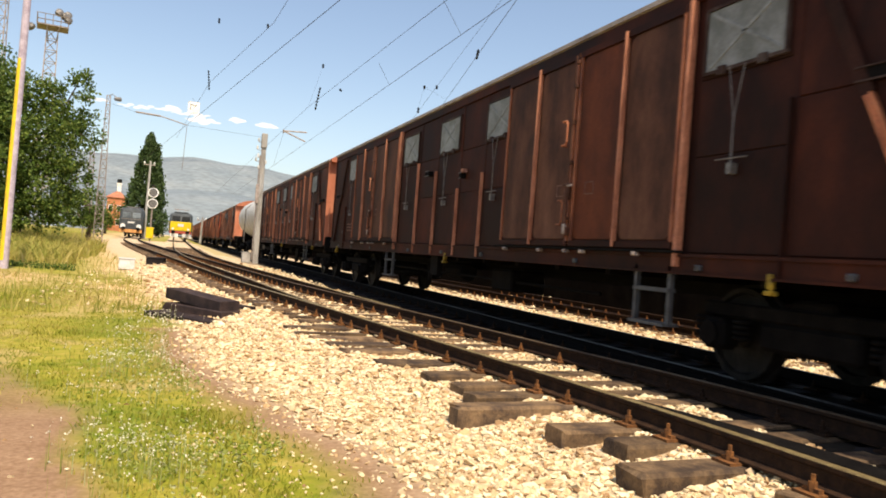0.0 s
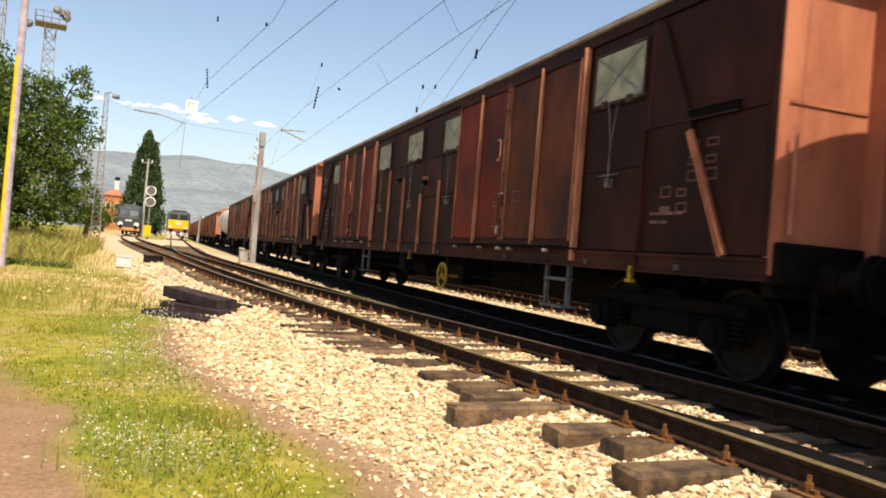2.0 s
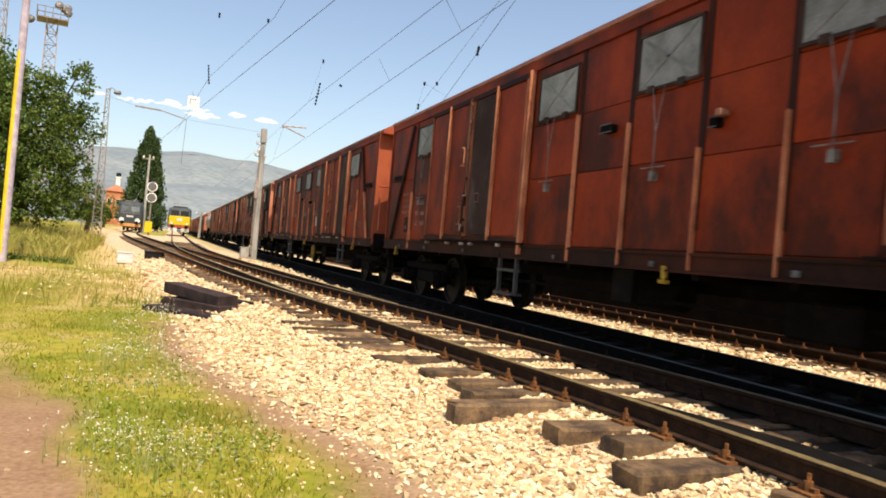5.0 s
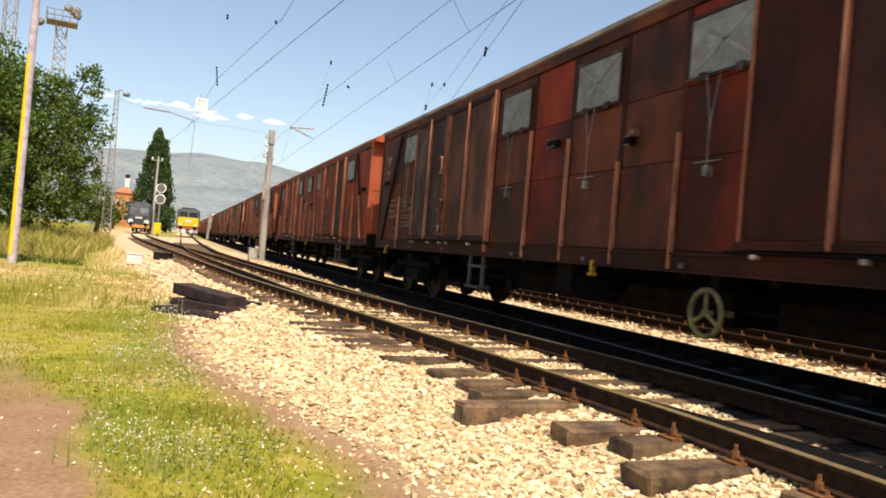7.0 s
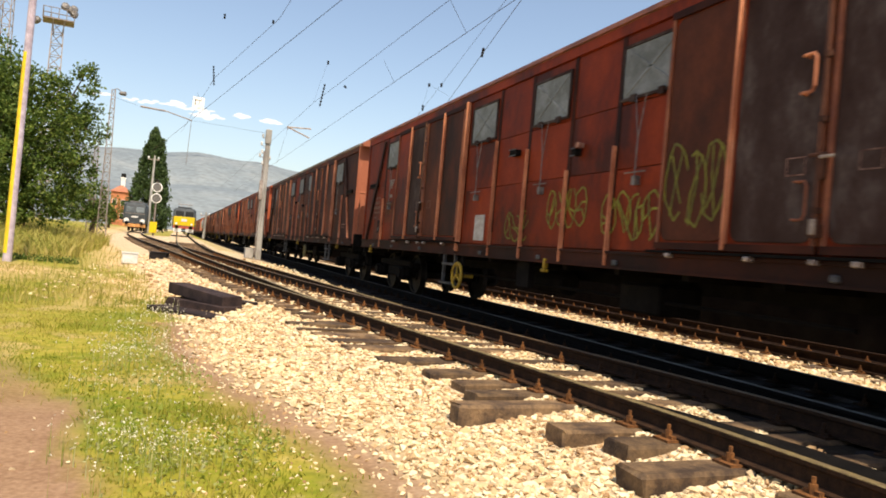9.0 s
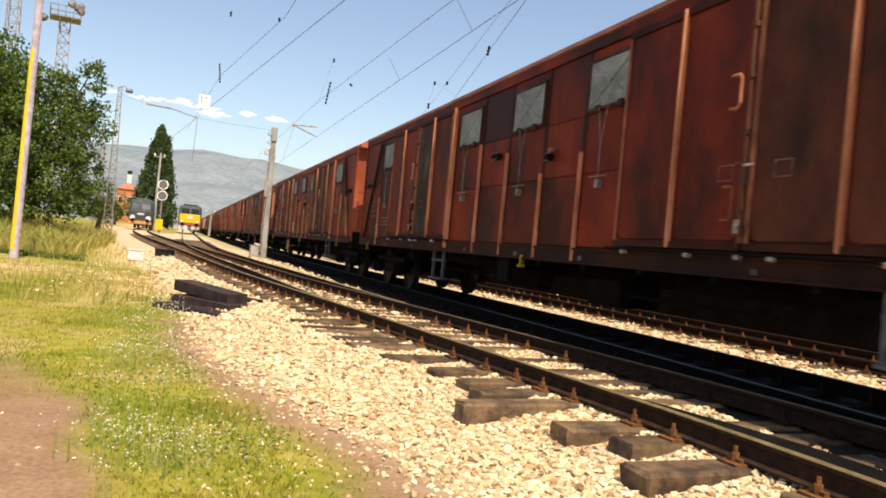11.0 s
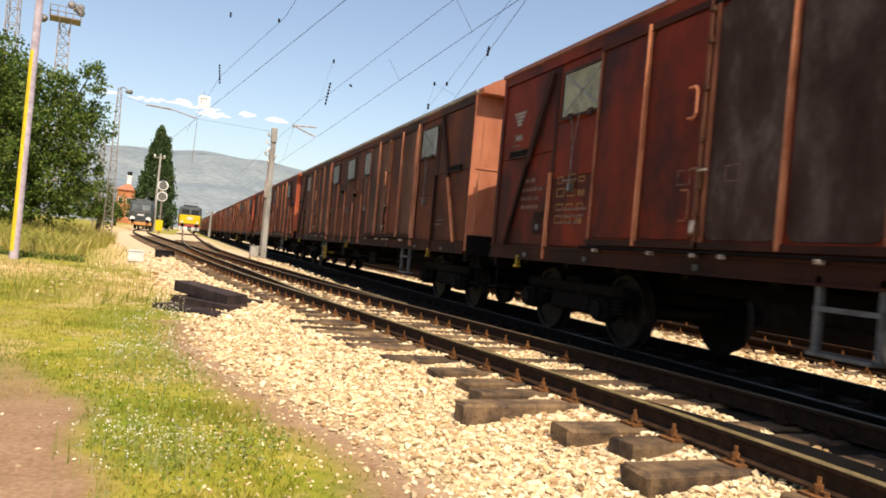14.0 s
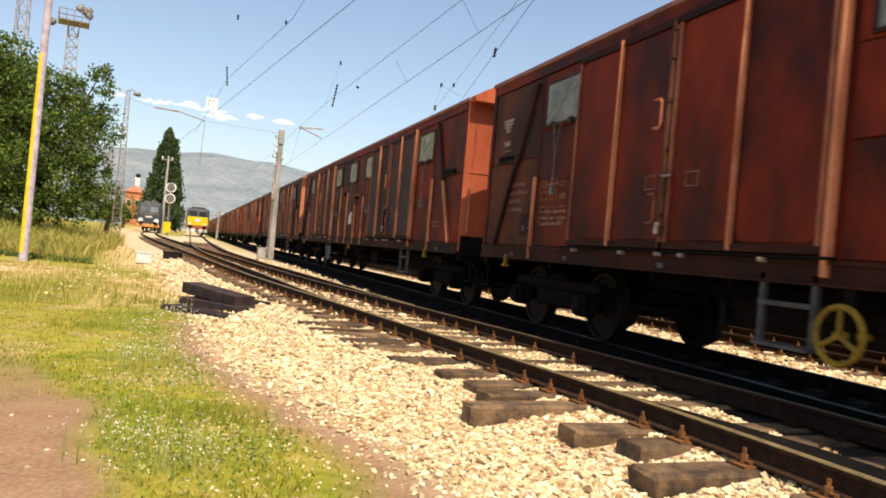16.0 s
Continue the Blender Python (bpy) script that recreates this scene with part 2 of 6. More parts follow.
def bent_bar(bm, pts, r, n=6):
    """A round bar bent along points, in one piece."""
    pts = [Vector(p) for p in pts]
    rows = []
    for i, p in enumerate(pts):
        way = (pts[min(i + 1, len(pts) - 1)] - pts[max(i - 1, 0)]).normalized()
        side = way.cross(Vector((0.577, 0.577, 0.578))).normalized()
        up = way.cross(side)
        rows.append([bm.verts.new(p + (side * math.cos(2 * math.pi * k / n) + up * math.sin(2 * math.pi * k / n)) * r) for k in range(n)])
    for a, b in zip(rows, rows[1:]):
        # the nearest start keeps the skin from twisting
        k0 = min(range(n), key=lambda k: (b[k].co - a[0].co).length)
        b[:] = b[k0:] + b[:k0]
        for k in range(n):
            bm.faces.new((a[k], a[(k + 1) % n], b[(k + 1) % n], b[k]))
    bm.faces.new(rows[0][::-1])
    bm.faces.new(rows[-1])
    return bm


def tubes(*rows):
    bm = bmesh.new()
    for r in rows:
        tube(bm, *r)
    return bm


def ring(bm, c, r, thick, axis="x", n=20, k=6):
    """A torus round c."""
    grid = []
    for i in range(n):
        a = 2 * math.pi * i / n
        row = []
        for j in range(k):
            b = 2 * math.pi * j / k
            rr = r + thick * math.cos(b)
            p = (thick * math.sin(b), rr * math.cos(a), rr * math.sin(a))
            if axis == "y":
                p = (p[1], p[0], p[2])
            elif axis == "z":
                p = (p[1], p[2], p[0])
            row.append(bm.verts.new(Vector(c) + Vector(p)))
        grid.append(row)
    for i in range(n):
        for j in range(k):
            bm.faces.new((grid[i][j], grid[(i + 1) % n][j], grid[(i + 1) % n][(j + 1) % k], grid[i][(j + 1) % k]))
    return bm


def lathe(bm, profile, axis="x", at=(0, 0, 0), n=24):
    """Turns a profile of (along, radius) round an axis."""
    rings = []
    for s, r in profile:
        row = []
        for i in range(n):
            a = 2 * math.pi * i / n
            p = {"x": (s, r * math.cos(a), r * math.sin(a)), "y": (r * math.sin(a), s, r * math.cos(a)), "z": (r * math.cos(a), r * math.sin(a), s)}[axis]
            row.append(bm.verts.new(Vector(at) + Vector(p)))
        rings.append(row)
    for a, b in zip(rings, rings[1:]):
        for i in range(n):
            bm.faces.new((a[i], a[(i + 1) % n], b[(i + 1) % n], b[i]))
    bm.faces.new(rings[0][::-1])
    bm.faces.new(rings[-1])
    return bm


# ---- the lie of the tracks ----
NEAR_Y = (-60.0, -20.0, 0.0, 3.0, 5.0, 7.0, 9.0, 12.0, 15.0, 18.0, 22.0, 28.0, 38.0, 57.0, 80.0, 100.0, 130.0, 400.0)
NEAR_X = (5.33, 4.1, 3.62, 3.57, 3.46, 3.17, 2.90, 2.54, 2.12, 1.72, 1.27, 0.66, -0.38, -2.43, -4.5, -5.6, -5.9, -5.9)
SIDE_Y = (11.0, 14.0, 17.0, 20.5, 24.0, 28.5, 36.0, 43.0, 52.0, 65.0, 110.0, 400.0)
SIDE_X = (3.41, 3.08, 2.93, 2.78, 2.42, 1.98, 1.42, 1.08, 0.92, 0.86, 0.85, 0.85)
TRAIN_X, FAR_X = 6.10, 10.05


def smooth(y, ys, xs):
    """The keyed line, rounded at its corners."""
    w = np.array([0.06, 0.24, 0.4, 0.24, 0.06])
    r = 1.2 + 0.06 * np.abs(y)
    return sum(k * np.interp(y + d * r, ys, xs) for k, d in zip(w, (-2, -1, 0, 1, 2)))


def rise_at(x, y):
    """The yard climbs a little away from the level main line."""
    return 0.0043 * min(max(y - 20, 0), 120) * min(1.0, max(0.0, (TRAIN_X - 1.9 - x) / 1.2))


def line_a(y):
    return smooth(y, NEAR_Y, NEAR_X) + 0.75


def line_b(y):
    return smooth(y, SIDE_Y, SIDE_X)


def line_train(y):
    return TRAIN_X + 0.0 * y


def line_far(y):
    return FAR_X + 0.0 * y


# ---- ground ----
def lumps(x, y, s, seed=0.0):
    return noise.noise(Vector((x * s + seed, y * s - seed, seed * 0.37)))


def lie(x, y):
    """Height of the ground and how much of it is ballast (0..1) and bare earth (0..1)."""
    xa = float(line_a(np.array(y)))
    e = xa - 0.75 - x
    edge = 1.8 + 0.55 * min(1.0, max(0.0, (y - 2.0) / 8.0)) + 0.3 * lumps(x, y, 0.5, 3.0) + 0.14 * lumps(x, y, 2.0, 5.0)
    if y > 12:
        edge -= 0.5 * min(1.0, (y - 12) / 8)
    top = -0.20
    far_edge = 13.4 if y < 60 else 13.4 + (y - 60) * 0.02
    if e < 0.12:
        z = top
    elif e < edge + 0.6:
        slope = 0.22 * min(1.0, (e - 0.12) / (edge + 0.2)) ** 0.62
        shoulder = 0.22 * min(1.0, max(0.0, e - 0.85) / (edge - 0.5)) ** 0.75
        k = 0.42 * min(1.0, max(0.0, (y - 5.2) / 1.6))
        z = top - slope * (1 - k) - shoulder * k
        z += 0.085 * math.exp(-((e - 1.1) / 0.4) ** 2) * min(1.0, max(0.0, (y - 6.6) / 1.2)) * min(1.0, max(0.0, (16 - y) / 4))
    else:
        z = -0.42
    ballast = 1.0 if e < edge - 0.3 else max(0.0, 1 - (e - edge + 0.3) / 0.6)
    if x > far_edge:
        z, ballast = -0.42, 0.0
        if x < far_edge + 1.5:
            z = top - 0.22 * (x - far_edge) / 1.5
    # strip of dry grass between the yard tracks and the main line, farther off
    xb = float(line_b(np.array(y))) if y > 24 else 99.0
    if y > 50 and xb + 1.7 < x < TRAIN_X - 2.0:
        ballast = 0.6
    if y > 95 and x < TRAIN_X - 2.2 and abs(x - 0.85) > 1.6 and abs(x + 5.2) > 1.6:
        ballast = 0.1
    earth = 0.0
    if x < 0.2 and y < 12:
        d = (-0.06 - 0.13 * max(0.0, y - 3.9) ** 1.5) - x + 0.24 * lumps(x, y, 0.9, 9.0) + 0.12 * lumps(x, y, 3.0, 19.0)
        earth = min(1.0, max(0.0, d / 0.26)) * (1.0 if y < 6.0 else max(0.0, 1 - (y - 6.0) / 4.5))
    if edge - 0.3 < e < edge + 0.8 and y < 12:
        earth = max(earth, 1.25 - abs(e - edge - 0.2) / 0.4)
        earth = min(earth, 1.0)
    b = math.exp(-((x + 4.6) / 1.9) ** 2 - ((y - 21.5) / 2.6) ** 2)
    z += 0.12 * b
    if ballast < 0.5:
        z += 0.035 * lumps(x, y, 0.35, 1.0) + 0.015 * lumps(x, y, 1.7, 2.0)
        if x < -4:
            z += min(0.9, (-4 - x) * 0.12) * min(1.0, max(0.0, (y - 20) / 15))
    else:
        z += 0.02 * lumps(x, y, 1.5, 4.0)
    z += rise_at(x, y)
    return z, ballast, earth


def ground_material():
    m = bpy.data.materials.new("ground")
    m.use_nodes = True
    n, ln = m.node_tree.nodes, m.node_tree.links
    bs = n["Principled BSDF"]
    bs.inputs["Roughness"].default_value = 0.95
    bs.inputs["Specular IOR Level"].default_value = 0.05
    tc = n.new("ShaderNodeTexCoord")

    def tex(scale, detail=5.0):
        t = n.new("ShaderNodeTexNoise")
        t.inputs["Scale"].default_value, t.inputs["Detail"].default_value = scale, detail
        ln.new(tc.outputs["Object"], t.inputs["Vector"])
        return t.outputs["Fac"]

    def ramp(src, *stops):
        r = n.new("ShaderNodeValToRGB")
        els = r.color_ramp.elements
        els[0].position, els[0].color = stops[0][0], (*stops[0][1], 1)
        els[1].position, els[1].color = stops[-1][0], (*stops[-1][1], 1)
        for p, c in stops[1:-1]:
            els.new(p).color = (*c, 1)
        ln.new(src, r.inputs["Fac"])
        return r.outputs["Color"]

    def mix(fac, a, b, kind="MIX"):
        k = n.new("ShaderNodeMix")
        k.data_type, k.blend_type = "RGBA", kind
        if isinstance(fac, float):
            k.inputs["Factor"].default_value = fac
        else:
            ln.new(fac, k.inputs["Factor"])
        ln.new(a, k.inputs[6])
        ln.new(b, k.inputs[7])
        return k.outputs[2]

    grass = mix(0.5, ramp(tex(0.9, 7.0), (0.36, (0.10, 0.16, 0.014)), (0.44, (0.2, 0.21, 0.022)), (0.5, (0.34, 0.29, 0.055)), (0.55, (0.25, 0.22, 0.03)), (0.62, (0.44, 0.32, 0.15))),
                ramp(tex(7.0, 8.0), (0.33, (0.10, 0.13, 0.015)), (0.48, (0.26, 0.25, 0.035)), (0.6, (0.3, 0.24, 0.05)), (0.72, (0.5, 0.4, 0.17))))
    earth = mix(0.5, ramp(tex(2.0), (0.35, (0.21, 0.12, 0.07)), (0.7, (0.33, 0.21, 0.13))), ramp(tex(30.0), (0.35, (0.18, 0.105, 0.062)), (0.7, (0.36, 0.24, 0.155))))
    sand = ramp(tex(5.0), (0.35, (0.5, 0.34, 0.17)), (0.65, (0.66, 0.48, 0.27)))
    v = n.new("ShaderNodeTexVoronoi")
    v.inputs["Scale"].default_value = 17.0
    ln.new(tc.outputs["Object"], v.inputs["Vector"])
    stones = mix(0.6, ramp(v.outputs["Color"], (0.2, (0.42, 0.3, 0.18)), (0.6, (0.62, 0.49, 0.32)), (0.9, (0.72, 0.61, 0.44))),
                 ramp(v.outputs["Distance"], (0.15, (0.74, 0.6, 0.42)), (0.75, (0.34, 0.24, 0.15))), "MIX")
    # shade of the train painted dark between and beside the rails of the main line
    def mask(name):
        a = n.new("ShaderNodeAttribute")
        a.attribute_name = name
        return a.outputs["Fac"]

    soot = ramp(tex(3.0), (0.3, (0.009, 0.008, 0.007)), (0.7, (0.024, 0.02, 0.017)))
    col = mix(mask("earth"), grass, earth)
    col = mix(mask("sand"), col, sand)
    col = mix(mask("ballast"), col, stones)
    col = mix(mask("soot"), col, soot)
    ln.new(col, bs.inputs["Base Color"])
    bp = n.new("ShaderNodeBump")
    bp.inputs["Strength"].default_value, bp.inputs["Distance"].default_value = 0.45, 0.03
    ln.new(tex(24.0), bp.inputs["Height"])
    ln.new(bp.outputs[0], bs.inputs["Normal"])
    return m


def sand_at(x, y):
    """Pale sandy ground: the bank by the pole and the trodden strip along the yard track."""
    n = 0.5 * lumps(x, y, 0.8, 31.0) + 0.35 * lumps(x, y, 2.6, 17.0)
    v = 1.7 * math.exp(-((x + 4.6) / 1.7) ** 2 - ((y - 21.5) / 2.2) ** 2) * (1 + n)
    v = max(v, 1.5 * math.exp(-((x + 0.6) / 1.3) ** 2 - ((y - 20.0) / 4.0) ** 2) * (0.75 + 1.6 * n))
    if y > 24:
        e = float(line_a(np.array(y))) - 0.75 - x
        v = max(v, 1.2 * max(0.0, 1 - abs(e - 1.8) / 2.2) * min(1.0, (y - 24) / 4) * (0.9 + n))
    return min(1.0, max(0.0, v))


# strength of the darkening painted on the ground for the train's shade
def train_shade_at(x, y):
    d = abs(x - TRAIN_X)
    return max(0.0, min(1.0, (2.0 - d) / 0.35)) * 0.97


def steps(a, b, s0, grow):
    out, s = [a], s0
    while out[-1] < b:
        out.append(out[-1] + s)
        s *= grow
    return out


def build_ground():
    xs = sorted({*[-v for v in steps(6.0, 3500, 0.3, 1.22)], *[-6 + 0.13 * i for i in range(154)], *steps(14.1, 3500, 0.35, 1.25)})
    ys = sorted({*[-v for v in steps(0.0, 3500, 0.6, 1.3)], *[0.14 * i for i in range(1, 180)], *steps(25.2, 4200, 0.18, 1.028)})
    pts, bal, ear, shd, san = [], [], [], [], []
    for y in ys:
        for x in xs:
            z, b, e = lie(x, y)
            pts.append((x, y, z))
            bal.append(b)
            ear.append(e)
            shd.append(train_shade_at(x, y))
            san.append(sand_at(x, y))
    nx = len(xs)
    faces = [(j * nx + i, j * nx + i + 1, (j + 1) * nx + i + 1, (j + 1) * nx + i) for j in range(len(ys) - 1) for i in range(nx - 1)]
    me = bpy.data.meshes.new("ground")
    me.from_pydata(pts, [], faces)
    for name, vals in (("ballast", bal), ("earth", ear), ("soot", shd), ("sand", san)):
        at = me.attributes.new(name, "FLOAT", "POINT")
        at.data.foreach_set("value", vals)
    me.shade_smooth()
    me.materials.append(ground_material())
    return tagged(new("ground", me), "mown grass, bare earth and pale limestone ballast", "ground", kind="structure")


build_ground()


# ---- tracks ----
def rail_mesh(line, y0, y1, side, z=0.0):
    """A rail along a line: foot, web and head swept on its way. Two bmeshes: body and running surface."""
    foot = [(-0.07, -0.155), (0.07, -0.155), (0.07, -0.14), (0.012, -0.12), (0.012, -0.045), (0.035, -0.032), (0.035, -0.004), (-0.035, -0.004), (-0.035, -0.032), (-0.012, -0.045), (-0.012, -0.12), (-0.07, -0.14)]
    ys = [y0]
    while ys[-1] < y1:
        ys.append(ys[-1] + 0.5 + 0.02 * abs(ys[-1]))
    body, head = bmesh.new(), bmesh.new()
    prev = prevh = None
    for y in ys:
        x = float(line(np.array(y)))
        rise = rise_at(x, y)
        dx = float(line(np.array(y + 0.1))) - float(line(np.array(y - 0.1)))
        t = Vector((dx, 0.2, 0)).normalized()
        nrm = Vector((t.y, -t.x, 0))
        c = Vector((x, y, z + rise)) + nrm * side
        row = [body.verts.new(c + nrm * a + Vector((0, 0, b))) for a, b in foot]
        rh = [head.verts.new(c + nrm * a + Vector((0, 0, b))) for a, b in ((-0.036, -0.006), (-0.03, 0.0), (0.03, 0.0), (0.036, -0.006))]
        if prev:
            for i in range(len(row)):
                j = (i + 1) % len(row)
                body.faces.new((prev[i], prev[j], row[j], row[i]))
            for i in range(3):
                head.faces.new((prevh[i], prevh[i + 1], rh[i + 1], rh[i]))
        prev, prevh = row, rh
    return body, head


def track(name, label, line, y0, y1, head="rail_head", web="rail_rust", far_head=""):
    t = thing(name, label, "railway track")
    for side in (-0.75, 0.75):
        b, h = rail_mesh(line, y0, y1, side)
        r = part("rail", b, web, t)
        part("rail_head", h, far_head if far_head and side > 0 else head, r, "worn running surface")
    return t



def sleeper_mesh(length=2.6, width=0.25, high=0.16, seed=0):
    rnd = random.Random(seed)
    bm = bmesh.new()
    box(bm, -length / 2, length / 2, -width / 2, width / 2, -high, 0.0, bevel=0.018)
    for v in bm.verts:
        v.co += Vector((rnd.uniform(-0.022, 0.022), rnd.uniform(-0.012, 0.012), rnd.uniform(-0.012, 0.006)))
    me = bpy.data.meshes.new("sleeper")
    bm.to_mesh(me)
    bm.free()
    return me


def bolt_mesh():
    """Ribbed plate with two screws that holds a rail's foot."""
    bm = boxes((-0.17, 0.17, -0.08, 0.08, 0.0, 0.018), (-0.115, -0.075, -0.055, 0.055, 0.018, 0.04), (0.075, 0.115, -0.055, 0.055, 0.018, 0.04))
    for x in (-0.1, 0.1):
        tube(bm, (x, 0, 0.02), (x, 0, 0.075), 0.026, n=6)
        tube(bm, (x, 0, 0.07), (x, 0, 0.115), 0.014, n=6)
    me = bpy.data.meshes.new("rail_fastening")
    bm.to_mesh(me)
    bm.free()
    return me


FASTEN = bolt_mesh()
PLAIN = [sleeper_mesh(2.6, 0.25, 0.16, s) for s in range(5)]


def lay_sleepers(parent, line, ys, top=-0.172, fasten_to=40.0, wood="sleeper_wood", iron="rust"):
    for i, y in enumerate(ys):
        x = float(line(np.array(y)))
        dx = (float(line(np.array(y + 0.2))) - float(line(np.array(y - 0.2)))) / 0.4
        rise = rise_at(x, y)
        turn = -math.degrees(math.atan(dx)) + random.uniform(-1.5, 1.5)
        s = part_of("sleeper", PLAIN[i % 5], wood, parent)
        s.matrix_basis = pose(x + random.uniform(-0.04, 0.04), y, top + rise, 0, 0, turn)
        if 2 < y < fasten_to:
            for sd in (-0.75, 0.75):
                f = part_of("rail_fastening", FASTEN, iron, parent)
                f.matrix_basis = pose(x + sd, y + sd * math.sin(radians(turn)), top + rise, 0, 0, turn)


# near-black webs on the main line deepen the train's shade by colour
track_main = track("main_track", "railway track with bright rails under the goods train", line_train, -200, 420, "rail_bright", "underframe")
track_far = track("farther_track", "railway track with rusty rails beyond the train", line_far, -60, 420, "rail_rust")
# inner rail head is painted darker for the shade the train casts
track_a = track("yard_track", "curving rusty yard track on dark wooden sleepers", line_a, -40, 140, far_head="rail_shaded")
track_b = track("branch_track", "branch track leaving the yard track at points", line_b, 13.0, 200)



def crossing_plank(parent, line, y0, y1):
    """A tarred timber baulk laid flush inside the near rail, cut slanting at its end."""
    bm = bmesh.new()
    prev = None
    for y in np.linspace(y0, y1, 24):
        x = float(line(np.array(y))) - 0.75
        wide = 0.27 * min(1.0, 0.15 + (y1 - y) / 1.5)
        row = [bm.verts.new((x + a, y, z)) for a, z in ((0.05, -0.19), (0.05, -0.03), (0.06, -0.018), (0.04 + wide, -0.012), (0.05 + wide, -0.025), (0.05 + wide, -0.19))]
        if prev:
            for k in range(6):
                bm.faces.new((prev[k], prev[(k + 1) % 6], row[(k + 1) % 6], row[k]))
        else:
            bm.faces.new(row[::-1])
        prev = row
    bm.faces.new(prev)
    bmesh.ops.recalc_face_normals(bm, faces=bm.faces)
    part("crossing_plank", bm, "underframe", parent, "tarred timber baulk beside the rail")


crossing_plank(track_a, line_a, -6.0, 5.1)

# sleepers of the near curve: distance along the place, left end, length
NEAR_SLEEPERS = [(3.22, 3.3, 2.1), (3.80, 2.63, 3.1), (4.40, 2.92, 2.6), (4.82, 2.67, 2.9), (5.55, 2.17, 3.6), (6.05, 2.5, 2.7), (6.50, 2.55, 2.7), (7.08, 2.45, 2.7), (7.80, 2.14, 2.8), (8.62, 1.93, 2.8), (9.15, 1.86, 2.8), (9.70, 1.75, 2.8), (10.25, 1.65, 2.8), (10.85, 1.58, 2.8)]
for i, (y, left, length) in enumerate(NEAR_SLEEPERS):
    me = sleeper_mesh(length, 0.27, 0.19, 20 + i)
    s = part_of("sleeper", me, "sleeper_wood", track_a)
    dx = (float(line_a(np.array(y + 0.2))) - float(line_a(np.array(y - 0.2)))) / 0.4
    turn = -math.degrees(math.atan(dx)) * 0.8 + random.uniform(-1, 1)
    s.matrix_basis = pose(left + length / 2, y + length / 2 * math.sin(radians(turn)), -0.172, 0, 0, turn)
    for sd in (0.0, 1.5):
        x = float(line_a(np.array(y))) - 0.75 + sd
        # inner fastenings near the camera get darker iron as painted shade
        f = part_of("rail_fastening", FASTEN, "rail_rust" if sd and y < 7.5 else "rust", track_a)
        f.matrix_basis = pose(x, y + (x - left) * math.sin(radians(turn)), -0.172, 0, 0, turn)
lay_sleepers(track_a, line_a, [2.6 - 0.6 * i for i in range(4)] + [11.45 + 0.6 * i for i in range(100)])
lay_sleepers(track_b, line_b, [24.3 + 0.6 * i for i in range(70)], -0.176)
# black sleepers and dark iron carry the shade under the train
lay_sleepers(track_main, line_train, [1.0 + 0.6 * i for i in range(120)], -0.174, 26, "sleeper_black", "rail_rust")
lay_sleepers(track_far, line_far, [2.0 + 0.6 * i for i in range(80)], fasten_to=24)

# ---- the goods train ----
HALF_L, SIDE, SILL, FLOOR, EAVE = 10.23, 1.447, 0.99, 1.17, 3.80
PITCH = 21.70


def v_of(u):
    return HALF_L - u


def wheelset(parent, y):
    prof = [(-0.068, 0.1), (-0.068, 0.12), (-0.035, 0.14), (-0.03, 0.38), (-0.068, 0.40), (-0.068, 0.45), (0.04, 0.46), (0.045, 0.487), (0.07, 0.487), (0.07, 0.40), (0.02, 0.38), (0.02, 0.14), (0.06, 0.12), (0.06, 0.1)]
    bm = bmesh.new()
    lathe(bm, prof, "x", (-0.75, 0, 0), 22)
    lathe(bm, [(-s, r) for s, r in prof], "x", (0.75, 0, 0), 22)
    tube(bm, (-1.0, 0, 0), (1.0, 0, 0), 0.085, n=10)
    me = bpy.data.meshes.new("wheelset")
    bm.to_mesh(me)
    bm.free()
    ob = part_of("wheelset", me, "wheel_steel", parent)
    ob.matrix_basis = pose(0, y, 0.46)
    return ob


def bogie(parent, y):
    bm = bmesh.new()
    for s in (-1, 1):
        x0, x1 = sorted((s * 0.93, s * 1.05))
        box(bm, x0, x1, -1.3, 1.3, 0.62, 0.76, bevel=0.02)
        box(bm, x0, x1, -0.55, 0.55, 0.36, 0.62, bevel=0.04)
        for yy in (-1.0, 1.0):
            xa, xb = sorted((s * 0.95, s * 1.2))
            box(bm, xa, xb, yy - 0.15, yy + 0.15, 0.31, 0.61, bevel=0.05)
            tube(bm, (s * 1.2, yy, 0.46), (s * 1.235, yy, 0.46), 0.12, n=12)
            for d in (-0.26, 0.26):
                for k in range(4):
                    ring(bm, (s * 1.05, yy + d, 0.44 + 0.05 * k), 0.075, 0.018, "z", 10, 5)
    box(bm, -1.0, 1.0, -0.24, 0.24, 0.5, 0.84, bevel=0.03)
    for yy in (-1.28, 1.28):
        box(bm, -0.95, 0.95, yy - 0.05, yy + 0.05, 0.6, 0.72)
    for s in (-1, 1):
        for yy in (-0.45, 0.45):
            box(bm, s * 0.75 - 0.06, s * 0.75 + 0.06, yy - 0.03, yy + 0.03, 0.3, 0.6)
    b = part("bogie", bm, "underframe", parent)
    b.location = (0, y, 0)
    for yy in (-1.0, 1.0):
        wheelset(b, yy)
    return b


